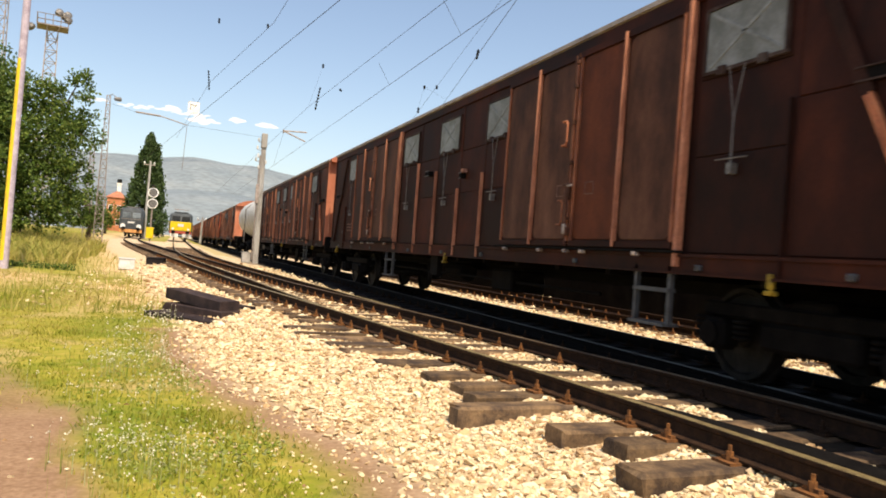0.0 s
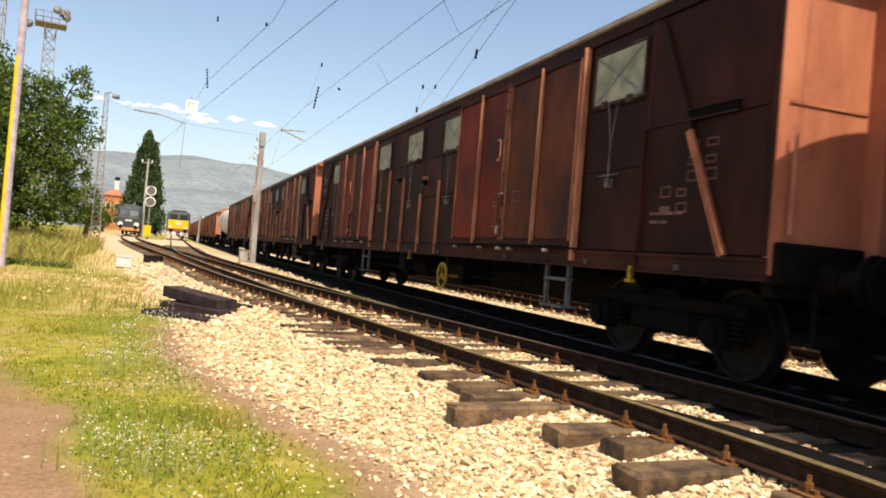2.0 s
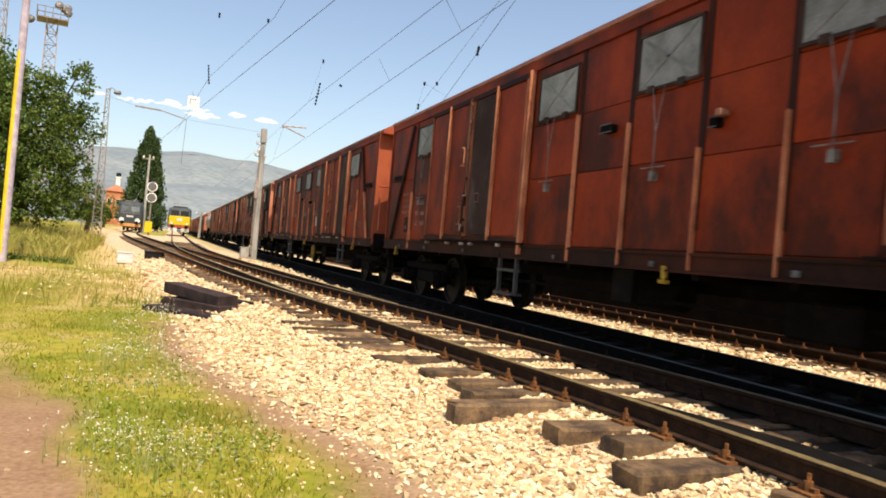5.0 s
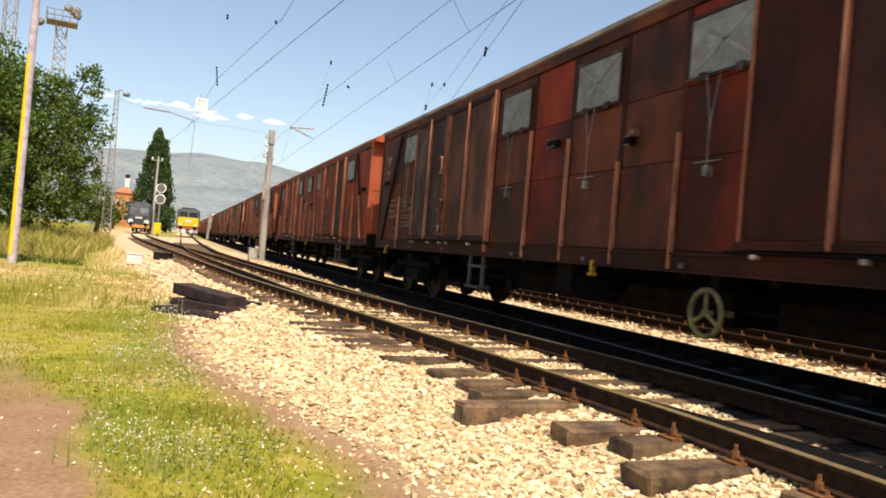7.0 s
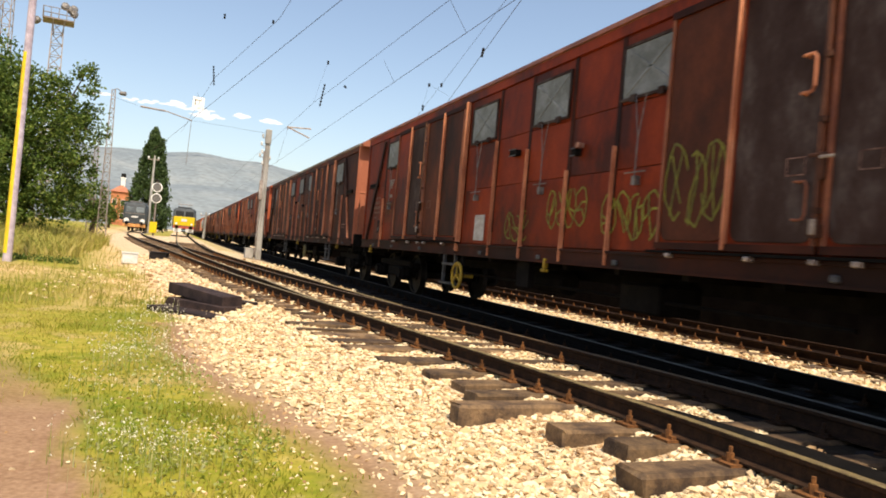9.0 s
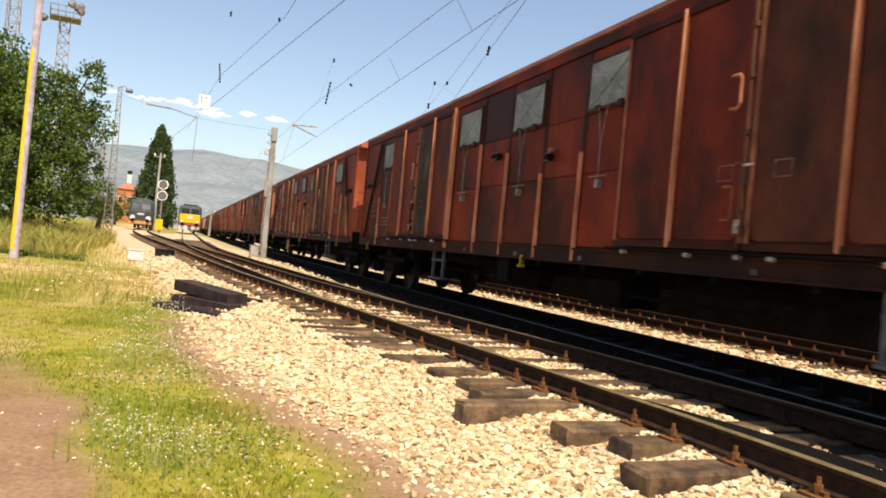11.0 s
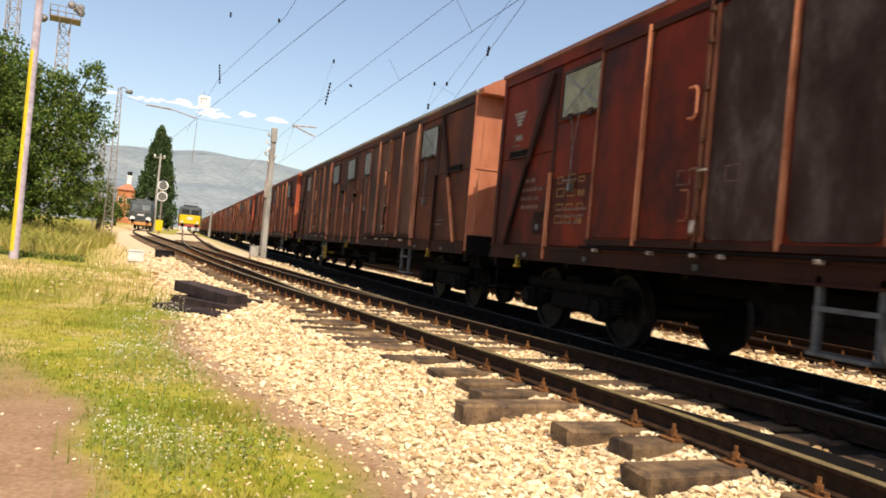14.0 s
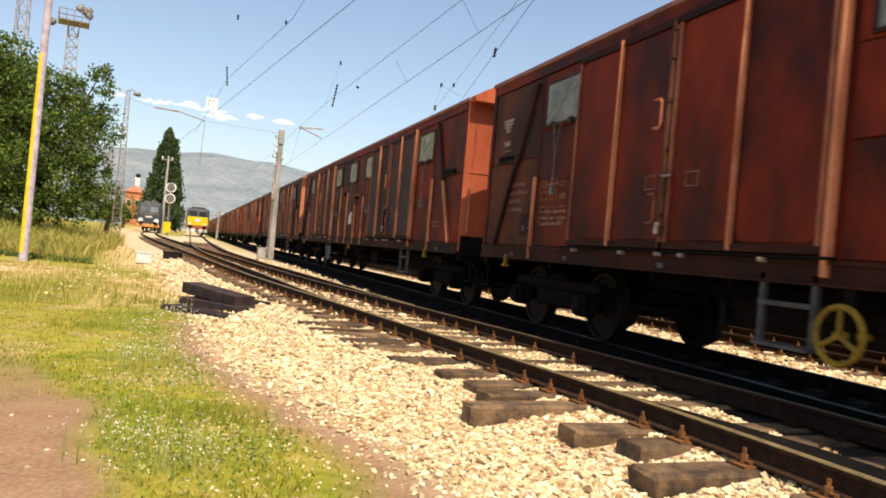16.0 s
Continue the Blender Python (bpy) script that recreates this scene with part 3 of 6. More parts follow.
def roof_mesh():
    """Shallow arched sheet roof with seams, thick edges and a gutter."""
    bm = bmesh.new()
    n, half = 14, SIDE + 0.0
    sections = []
    ys = [-HALF_L - 0.03]
    k = 0
    while ys[-1] < HALF_L - 0.2:
        k += 1
        y = -HALF_L - 0.05 + 0.76 * k
        ys += [y - 0.03, y - 0.02, y + 0.02, y + 0.03]
    ys.append(HALF_L + 0.02)
    for i, y in enumerate(ys):
        seam = 0.02 if 0 < i < len(ys) - 1 and (i - 1) % 4 in (1, 2) else 0.0
        row = []
        for j in range(n + 1):
            a = -1 + 2 * j / n
            x = half * a
            z = EAVE + 0.06 + 0.42 * (1 - abs(a) ** 2.2) + seam
            row.append(bm.verts.new((x, y, z)))
        low = [bm.verts.new((half - 0.02, y, EAVE + 0.0)), bm.verts.new((-half + 0.02, y, EAVE + 0.0))]
        sections.append(row + low)
    for a, b in zip(sections, sections[1:]):
        for j in range(len(a)):
            j2 = (j + 1) % len(a)
            bm.faces.new((a[j], a[j2], b[j2], b[j]))
    bm.faces.new(sections[0])
    bm.faces.new(sections[-1][::-1])
    for s in (-1, 1):
        box(bm, min(s * half, s * (half + 0.022)), max(s * half, s * (half + 0.022)), -HALF_L - 0.03, HALF_L + 0.03, EAVE + 0.015, EAVE + 0.07)
    bmesh.ops.recalc_face_normals(bm, faces=bm.faces)
    return bm


def end_wall(y, s):
    bm = bmesh.new()
    n = 12
    bot, top = [], []
    for layer in (0, 1):
        yy = y + s * 0.004 - s * 0.05 * layer
        ring_v = [bm.verts.new((-SIDE + 0.003, yy, FLOOR - 0.12))]
        for j in range(n + 1):
            a = -1 + 2 * j / n
            ring_v.append(bm.verts.new(((SIDE - 0.003) * a, yy, EAVE + 0.02 + 0.38 * (1 - abs(a) ** 2.2))))
        ring_v.append(bm.verts.new((SIDE - 0.003, yy, FLOOR - 0.12)))
        (bot if layer == 0 else top).extend(ring_v)
    bm.faces.new(bot)
    bm.faces.new(top[::-1])
    for j in range(len(bot)):
        k = (j + 1) % len(bot)
        bm.faces.new((bot[j], top[j], top[k], bot[k]))
    bmesh.ops.recalc_face_normals(bm, faces=bm.faces)
    return bm


def end_fittings(car, y, s):
    """Two deep stanchions, seams and a hood on an end wall."""
    for x in (-0.40, 0.40):
        ya, yb = sorted((y - s * 0.004, y + s * 0.19))
        part("stanchion", boxes((x - 0.06, x + 0.06, ya, yb, FLOOR - 0.1, EAVE + 0.16), bevel=0.012), "end_salmon", car)
    for x0, x1 in ((-SIDE + 0.1, -0.48), (0.48, SIDE - 0.1)):
        ya, yb = sorted((y - s * 0.004, y + s * 0.018))
        part("end_seam", boxes((x0, x1, ya, yb, 2.5, 2.525)), "end_salmon", car)
    ya, yb = sorted((y - s * 0.02, y + s * 0.07))
    part("headstock", boxes((-SIDE + 0.04, SIDE - 0.04, ya, yb, FLOOR - 0.2, FLOOR + 0.16), bevel=0.02), "underframe", car)


def hatch(car, u, w=0.86, hgt=0.58):
    """Ventilation flap with a pressed cross, a rim and two hinges."""
    flap = part("hatch", boxes((0.0, 0.03, -w / 2, w / 2, 0, hgt), bevel=0.008), "hatch", car, "pale pressed-metal ventilation flap")
    flap.location = (-SIDE, v_of(u), 2.92)
    d = math.atan2(hgt, w)
    for s in (-1, 1):
        m = Matrix.Translation((-0.007, 0, hgt / 2)) @ Matrix.Rotation(s * d, 4, "X")
        part("cross_rib", box(bmesh.new(), 0.0, 0.012, -0.44 * math.hypot(w, hgt), 0.44 * math.hypot(w, hgt), -0.016, 0.016, m), "hatch", flap)
    for z0, z1 in ((-0.03, 0.0), (hgt, hgt + 0.03)):
        part("rim", boxes((-0.012, 0.02, -w / 2 - 0.03, w / 2 + 0.03, z0, z1)), "panel_grey", flap)
    for y0, y1 in ((-w / 2 - 0.03, -w / 2), (w / 2, w / 2 + 0.03)):
        part("rim", boxes((-0.012, 0.02, y0, y1, 0, hgt)), "panel_grey", flap)
    for y in (-0.26, 0.26):
        part("hinge", boxes((-0.03, 0.01, y - 0.05, y + 0.05, -0.06, 0.02)), "panel_grey", flap)


def pressed_sheet(x, y0, y1, z0, z1, r=0.11, thick=0.013):
    """A door sheet with rounded corners and a softened rim."""
    bm = bmesh.new()
    rows = []
    for inset, dx in ((0.0, thick), (0.0, 0.005), (0.008, 0.0)):
        row = []
        for cy, cz, a0 in ((y1 - r, z1 - r, 0), (y0 + r, z1 - r, 90), (y0 + r, z0 + r, 180), (y1 - r, z0 + r, 270)):
            for k in range(4):
                a = radians(a0 + 30 * k)
                row.append(bm.verts.new((x + dx, cy + (r - inset) * math.cos(a), cz + (r - inset) * math.sin(a))))
        rows.append(row)
    for a, b in zip(rows, rows[1:]):
        for i in range(16):
            bm.faces.new((a[i], a[(i + 1) % 16], b[(i + 1) % 16], b[i]))
    bm.faces.new(rows[-1])
    bmesh.ops.recalc_face_normals(bm, faces=bm.faces)
    return bm


def boxcar(label, group="wagons of the goods train"):
    car = thing("boxcar", label, "goods wagon", group)
    S = -SIDE
    # frame: channels with cross bearers, headstocks, brake gear
    bm = bmesh.new()
    for s in (-1, 1):
        a, b, c = s * (SIDE - 0.12), s * SIDE, s * (SIDE + 0.025)
        prof = [(a, SILL), (c, SILL), (c, SILL + 0.025), (b, SILL + 0.025), (b, FLOOR - 0.01), (c, FLOOR - 0.01), (c, FLOOR + 0.02), (a, FLOOR + 0.02)]
        sb = bmesh.new()
        ends = [[sb.verts.new((x, y, z)) for x, z in prof] for y in (-HALF_L, HALF_L)]
        for q in range(8):
            sb.faces.new((ends[0][q], ends[0][(q + 1) % 8], ends[1][(q + 1) % 8], ends[1][q]))
        sb.faces.new(ends[0][::-1])
        sb.faces.new(ends[1])
        bmesh.ops.recalc_face_normals(sb, faces=sb.faces)
        part("solebar", sb, "paint_dark", car, "grimy brown side channel")
    box(bm, -SIDE + 0.1, SIDE - 0.1, -HALF_L + 0.05, HALF_L - 0.05, FLOOR - 0.08, FLOOR - 0.02)
    for y in [-HALF_L + 0.9 + i * 1.23 for i in range(16)]:
        box(bm, -SIDE + 0.1, SIDE - 0.1, y - 0.05, y + 0.05, 0.93, FLOOR - 0.05)
    for s in (-1, 1):
        box(bm, s * 0.35 - 0.08, s * 0.35 + 0.08, -HALF_L + 0.1, HALF_L - 0.1, 0.78, FLOOR - 0.05)
        y0, y1 = sorted((s * HALF_L, s * (HALF_L - 0.14)))
        box(bm, -SIDE + 0.06, SIDE - 0.06, y0, y1, 0.86, FLOOR + 0.02, bevel=0.02)
    part("underframe", bm, "underframe", car)
    bm = bmesh.new()
    lathe(bm, [(-0.45, 0.14), (-0.42, 0.17), (0.42, 0.17), (0.45, 0.14)], "y", (-0.75, 0.6, 0.72), 14)
    box(bm, -1.0, -0.4, -2.3, -1.5, 0.5, 0.85, bevel=0.03)
    tube(bm, (-0.9, -4.8, 0.66), (-0.9, 4.6, 0.66), 0.025, n=6)
    box(bm, -1.35, -1.25, 0.3, 0.7, 0.62, 0.98)
    part("brake_gear", bm, "underframe", car)
    # queue of brackets under the side
    for u in (1.3, 3.0, 5.1, 8.3, 10.4, 12.3, 15.3, 17.6, 19.3):
        part("bracket", boxes((S - 0.035, S + 0.02, v_of(u) - 0.04, v_of(u) + 0.04, SILL + 0.04, SILL + 0.1), bevel=0.01), "step_grey", car)
    # walls behind the panels
    part("side_wall", boxes((S + 0.045, S + 0.085, -HALF_L + 0.02, HALF_L - 0.02, FLOOR, EAVE)), "paint_red", car)
    bm = boxes((SIDE - 0.06, SIDE - 0.02, -HALF_L + 0.02, HALF_L - 0.02, FLOOR, EAVE))
    for i in range(17):
        y = -HALF_L + 0.1 + i * 1.266
        box(bm, SIDE - 0.02, SIDE + 0.02, y - 0.04, y + 0.04, FLOOR, EAVE)
    part("side_wall", bm, "paint_red", car)
    for s in (-1, 1):
        # the far end wall stays unseen and is dark only to cut bounced light
        part("end_wall", end_wall(s * HALF_L, s), "end_salmon" if s < 0 else "paint_dark", car, "salmon end wall, paler than the sides" if s < 0 else "unseen end wall, darkened to cut bounced light")
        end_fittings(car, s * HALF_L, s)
        part("corner_post", boxes((S, S + 0.1, min(s * HALF_L, s * (HALF_L - 0.1)), max(s * HALF_L, s * (HALF_L - 0.1)), FLOOR + 0.025, EAVE), bevel=0.012), "paint_red", car)
    part("roof", roof_mesh(), "roof_red", car)
    bm = bmesh.new()
    spans = [-1 + i / 7 for i in range(15)]
    arch = [[bm.verts.new((0.985 * SIDE * a, y, EAVE + 0.085 + 0.42 * (1 - abs(a) ** 2.2))) for a in spans] + [bm.verts.new((0.97 * SIDE, y, EAVE - 0.01)), bm.verts.new((-0.97 * SIDE, y, EAVE - 0.01))] for y in (-HALF_L - 0.24, -HALF_L + 0.12)]
    for i in range(17):
        bm.faces.new((arch[0][i], arch[0][(i + 1) % 17], arch[1][(i + 1) % 17], arch[1][i]))
    bm.faces.new(arch[0])
    bm.faces.new(arch[1][::-1])
    bmesh.ops.recalc_face_normals(bm, faces=bm.faces)
    part("roof_hood", bm, "end_orange", car, "faded red sheet over the roof end")
    part("cant_rail", boxes((S + 0.0, S + 0.06, -HALF_L + 0.1, HALF_L - 0.1, EAVE - 0.13, EAVE - 0.002)), "paint_red", car)
    # fixed panels between the posts
    bays = [(0.12, 1.82), (1.9, 2.98), (7.34, 8.58), (8.66, 9.72), (9.8, 10.94), (11.02, 12.04), (12.12, 13.0), (17.4, 18.56), (18.64, 20.34)]
    for a, b in bays:
        cuts = (FLOOR + 0.03, 2.12, 2.86, EAVE - 0.14) if b - a < 1.3 else (FLOOR + 0.03, 2.5, EAVE - 0.14)
        for z0, z1 in zip(cuts, cuts[1:]):
            d = random.uniform(-0.004, 0.004)
            part("wall_panel", boxes((S + 0.026 + d, S + 0.044, v_of(b), v_of(a), z0 + 0.005, z1 - 0.005), bevel=0.006), "paint_red", car)
    # posts: sunlit lower lengths put in as orange paint, upper lengths painted dark
    for u in (1.86, 8.62, 9.76, 10.98, 12.08, 18.6):
        part("wall_post", boxes((S - 0.034, S + 0.03, v_of(u) - 0.011, v_of(u) + 0.011, SILL + 0.03, {1.86: 2.2, 8.62: 2.85, 9.76: 2.6, 10.98: 2.2, 12.08: 2.4, 18.6: 2.5}[u]), bevel=0.006), "post_brown" if u in (1.86, 18.6) else "post_orange", car)
        part("post_top", boxes((S + 0.018, S + 0.036, v_of(u) - 0.045, v_of(u) + 0.045, 1.4, EAVE - 0.13), bevel=0.005), "paint_dark", car)
    # diagonal braces: dark brown, with an orange lower half at one end
    for u0, u1 in ((0.55, 1.72), (19.91, 18.74)):
        bm = bmesh.new()
        a, b = Vector((S - 0.012, v_of(u0), FLOOR + 0.02)), Vector((S - 0.012, v_of(u1), EAVE - 0.2))
        q = (b - a)
        m = Matrix.Translation(a) @ q.to_track_quat("Z", "X").to_matrix().to_4x4()
        lng = q.length
        box(bm, -0.03, -0.008, -0.02, 0.03, 0, lng * 0.5, m)
        box(bm, 0.014, 0.034, -0.02, 0.03, 0, lng * 0.5, m)
        box(bm, -0.03, 0.034, 0.0, 0.026, 0, lng * 0.5, m)
        if u0 > 10:
            part("brace", bm, "post_orange", car, "orange lower brace")
        else:
            part("brace", bm, "dark_brown", car)
        part("brace", box(bmesh.new(), -0.055, 0.055, -0.012, 0.03, lng * 0.5, lng, m), "dark_brown", car)
    # ledge and rail on the end bays
    for u in (0.85, 19.6):
        tray = part("label_holder", boxes((S - 0.02, S + 0.03, v_of(u) - 0.38, v_of(u) + 0.38, 2.5, 2.6)), "underframe", car)
        part("tray_rim", boxes((S - 0.034, S - 0.02, v_of(u) - 0.39, v_of(u) + 0.39, 2.49, 2.505), (S - 0.034, S - 0.02, v_of(u) - 0.39, v_of(u) + 0.39, 2.595, 2.607)), "panel_grey", tray)
    holder = part("card_holder", boxes((S + 0.012, S + 0.03, v_of(1.55) - 0.14, v_of(1.55) + 0.14, 1.36, 1.68), bevel=0.006), "dark_brown", car, "black waybill holder")
    part("card_clip", boxes((S + 0.004, S + 0.012, v_of(1.55) - 0.05, v_of(1.55) + 0.04, 1.42, 1.5)), "step_grey", holder)
    # ventilation hatches and their rods
    for u in (2.47, 7.93, 10.3, 12.57, 17.95):
        hatch(car, u + (0.08 if u < 17 else 0.03), 1.0)
        bm = tubes((Vector((S - 0.03, v_of(u) + 0.1, 2.9)), Vector((S - 0.03, v_of(u), 2.42)), 0.006, None, 6), (Vector((S - 0.03, v_of(u) - 0.1, 2.9)), Vector((S - 0.03, v_of(u), 2.42)), 0.006, None, 6),
                   (Vector((S - 0.03, v_of(u), 2.42)), Vector((S - 0.03, v_of(u), 1.95)), 0.008, None, 6), (Vector((S - 0.035, v_of(u) - 0.2, 2.06)), Vector((S - 0.035, v_of(u) + 0.2, 2.06)), 0.007, None, 6))
        box(bm, S - 0.05, S + 0.03, v_of(u) - 0.03, v_of(u) + 0.03, 1.92, 2.02)
        part("hatch_rod", bm, "steel_grey", car)
    # sliding doors, two leaves in each opening
    for u0 in (3.02, 13.04):
        for leaf in (0, 1):
            ua = u0 + 0.04 + leaf * 2.09
            y1, y0 = v_of(ua), v_of(ua + 2.05)
            x = S - 0.045
            door = part("sliding_door", boxes((x + 0.012, x + 0.03, y0, y1, 1.24, 3.64)), "paint_red", car)
            for p in (0, 1):
                ya = y0 + 0.05 + p * 1.015
                part("door_panel", pressed_sheet(x, ya, ya + 0.93, 1.32, 3.56), "paint_red", door)
            for p in (0, 1, 2):
                yc = (y0 + 0.025, (y0 + y1) / 2, y1 - 0.025)[p]
                if p == 1:
                    part("door_rib", boxes((x - 0.052, x + 0.012, yc - 0.014, yc + 0.014, 1.24, 3.64), bevel=0.007), "post_orange", door)
                elif (p == 0) == (leaf == 0):
                    part("door_edge", boxes((x - 0.02, x + 0.012, yc - 0.025, yc + 0.025, 1.24, 3.64), bevel=0.006), "post_worn", door)
                else:
                    part("door_edge", boxes((x - 0.02, x + 0.012, yc - 0.018, yc + 0.018, 1.24, 3.64), bevel=0.006), "post_worn", door)
            for z0, z1 in ((3.57, 3.645), (1.235, 1.3)):
                part("door_rail", boxes((x - 0.022, x + 0.012, y0, y1, z0, z1)), "paint_dark", door)
            yc = y0 + 0.16 if leaf == 0 else y1 - 0.16
            if leaf == 0:
                for a, b, r, mat in ((2.5, 2.8, 0.014, "post_orange"), (1.5, 1.8, 0.01, "post_worn")):
                    hb = bmesh.new()
                    ring_pts = [(x, yc + 0.05, b), (x - 0.07, yc + 0.04, b), (x - 0.07, yc - 0.06, b), (x - 0.075, yc - 0.09, b - 0.04), (x - 0.075, yc - 0.09, a + 0.04), (x - 0.07, yc - 0.06, a), (x - 0.07, yc + 0.04, a), (x, yc + 0.05, a)]
                    bent_bar(hb, ring_pts, r)
                    part("door_handle", hb, mat, door, "bent-bar door handle")
                lb = boxes((x - 0.08, x - 0.03, y0 - 0.07, y0 + 0.0, 1.8, 1.98), (x - 0.08, x - 0.05, y0 - 0.1, y0 + 0.08, 1.98, 2.01), bevel=0.008)
                tube(lb, (x - 0.08, y0 - 0.04, 1.35), (x - 0.08, y0 - 0.04, 1.9), 0.013, n=8)
                box(lb, x - 0.09, x - 0.04, y0 - 0.08, y0 + 0.02, 1.36, 1.46)
                tube(lb, (x - 0.06, y0 - 0.02, 1.26), (x - 0.06, y0 - 0.02, 3.6), 0.011, n=6)
                for q in (1.55, 2.25, 2.75, 3.2, 3.5):
                    box(lb, x - 0.07, x + 0.0, y0 - 0.045, y0 + 0.005, q, q + 0.045)
                # shine on the lock is put in as pale lever and bar
                part("lock_lever", boxes((x - 0.1, x - 0.07, y0 - 0.06, y0 + 0.0, 1.38, 1.5), bevel=0.006), "glint_steel", door, "lock lever with its glint put in as pale steel")
                part("lock_bar", boxes((x - 0.1, x - 0.085, y0 - 0.19, y0 - 0.05, 1.96, 1.985), bevel=0.006), "glint_steel", door)
                part("door_lock", lb, "panel_brown", door, "rusty lock rod and keepers")
        # runner and its catches, their sun glints put in as a pale colour
        rb = boxes((S - 0.075, S + 0.01, v_of(u0 + 4.3), v_of(u0 - 0.1), FLOOR + 0.025, FLOOR + 0.05))
        part("door_runner", rb, "underframe", car)
        for d in (0.3, 1.4, 2.1, 2.5, 3.6):
            part("catch", boxes((S - 0.11, S - 0.03, v_of(u0 + d) - 0.03, v_of(u0 + d) + 0.03, FLOOR - 0.02, FLOOR + 0.024), bevel=0.01), "glint_steel", car)
        # small outlined label frames on both sides of the lock
        for d in (1.72, 2.42):
            y, xx = v_of(u0 + d), S - 0.049
            t = 0.01
            part("label_frame", boxes((xx, xx + 0.004, y - 0.2, y, 1.86, 1.86 + t), (xx, xx + 0.004, y - 0.2, y, 2.0, 2.0 + t), (xx, xx + 0.004, y - 0.2, y - 0.2 + t, 1.86 + t, 2.0), (xx, xx + 0.004, y - t, y, 1.86 + t, 2.0)), "faint_mark", car)
        tall = u0 + 4.22
        part("door_stop", boxes((S - 0.058, S + 0.03, v_of(tall) - 0.03, v_of(tall) + 0.024, 1.06, 3.68), bevel=0.01), "post_orange", car)
    # vent boxes and lamp irons on the plain bays
    for u, z, w in ((9.38, 2.53, 0.11), (11.22, 2.36, 0.05)):
        part("lamp_iron", boxes((S - 0.07, S + 0.03, v_of(u) - w, v_of(u) + w, z, z + 0.09), bevel=0.012), "underframe", car)
        part("slot_rim", boxes((S - 0.076, S - 0.07, v_of(u) - w - 0.008, v_of(u) + w + 0.008, z - 0.008, z + 0.006), (S - 0.076, S - 0.07, v_of(u) - w - 0.008, v_of(u) + w + 0.008, z + 0.084, z + 0.098)), "step_grey", car)
    part("lamp_bracket", boxes((S - 0.07, S + 0.03, v_of(11.28) - 0.05, v_of(11.28) + 0.03, 2.455, 2.52), bevel=0.008), "rose_pale", car)
    # steps, hand wheel, yellow hooks
    for u in (6.85, 16.87):
        y = v_of(u)
        bm = boxes((S + 0.0, S + 0.05, y + 0.26, y + 0.31, 0.46, SILL + 0.08), (S + 0.0, S + 0.05, y - 0.31, y - 0.26, 0.46, SILL + 0.08), (S - 0.06, S + 0.14, y - 0.3, y + 0.3, 0.46, 0.49), (S - 0.02, S + 0.08, y - 0.3, y + 0.3, 0.8, 0.84))
        part("step", bm, "step_grey", car)
    for u in (1.05, 10.6, 18.5):
        y = v_of(u)
        bm = boxes((S - 0.03, S + 0.03, y - 0.035, y + 0.025, 0.92, SILL + 0.06), (S - 0.06, S + 0.03, y - 0.07, y + 0.02, 0.87, 0.91), (S - 0.06, S - 0.035, y - 0.08, y - 0.045, 0.88, 0.98), bevel=0.01)
        part("rope_hook", bm, "yellow_paint", car, "yellow-painted rope hook")
    # buffers and coupling
    for s in (-1, 1):
        for x in (-0.875, 0.875):
            bm = lathe(bmesh.new(), [(0, 0.13), (0.26, 0.12), (0.27, 0.09), (0.5, 0.09), (0.51, 0.12), (0.54, 0.235), (0.575, 0.225), (0.59, 0.16)], "y", (0, 0, 0), 18)
            b = part("buffer", bm, "underframe", car)
            b.matrix_basis = pose(x, s * (HALF_L + 0.0), 1.04, 0, 0, 0 if s > 0 else 180)
        bm = boxes((-0.06, 0.06, min(s * HALF_L, s * (HALF_L + 0.42)), max(s * HALF_L, s * (HALF_L + 0.42)), 0.98, 1.1), bevel=0.02)
        ring(bm, (0, s * (HALF_L + 0.46), 0.96), 0.1, 0.03, "x", 14, 6)
        part("coupling", bm, "underframe", car)
        # end steps and shunter's rail at the corner
        y = s * (HALF_L + 0.2)
        part("corner_step", boxes((S + 0.15, S + 0.5, y - 0.15, y + 0.12, 0.5, 0.53), (S + 0.15, S + 0.18, y - 0.18, y - 0.15, 0.5, 0.95)), "underframe", car)
        part("grab_rail", tubes((Vector((S + 0.12, s * (HALF_L + 0.09), 1.4)), Vector((S + 0.12, s * (HALF_L + 0.09), 2.3)), 0.015, None, 6)), "post_brown", car)
    bogie(car, v_of(1.95))
    bogie(car, v_of(18.51))
    return car


def hand_wheel(car, u, material):
    y = v_of(u)
    bm = ring(bmesh.new(), (-SIDE - 0.05, y, 0.64), 0.215, 0.025, "x", 24, 6)
    for a in (90, 210, 330):
        c, s = math.cos(radians(a)), math.sin(radians(a))
        tube(bm, (-SIDE - 0.05, y, 0.64), (-SIDE - 0.05, y + 0.215 * c, 0.64 + 0.215 * s), 0.02, n=6)
    tube(bm, (-SIDE - 0.08, y, 0.64), (-SIDE + 0.25, y, 0.64), 0.03, n=8)
    part("hand_wheel", bm, material, car, "spoked brake hand wheel")
    part("wheel_bracket", boxes((-SIDE + 0.02, -SIDE + 0.06, y - 0.05, y + 0.05, 0.58, SILL + 0.05)), "underframe", car)


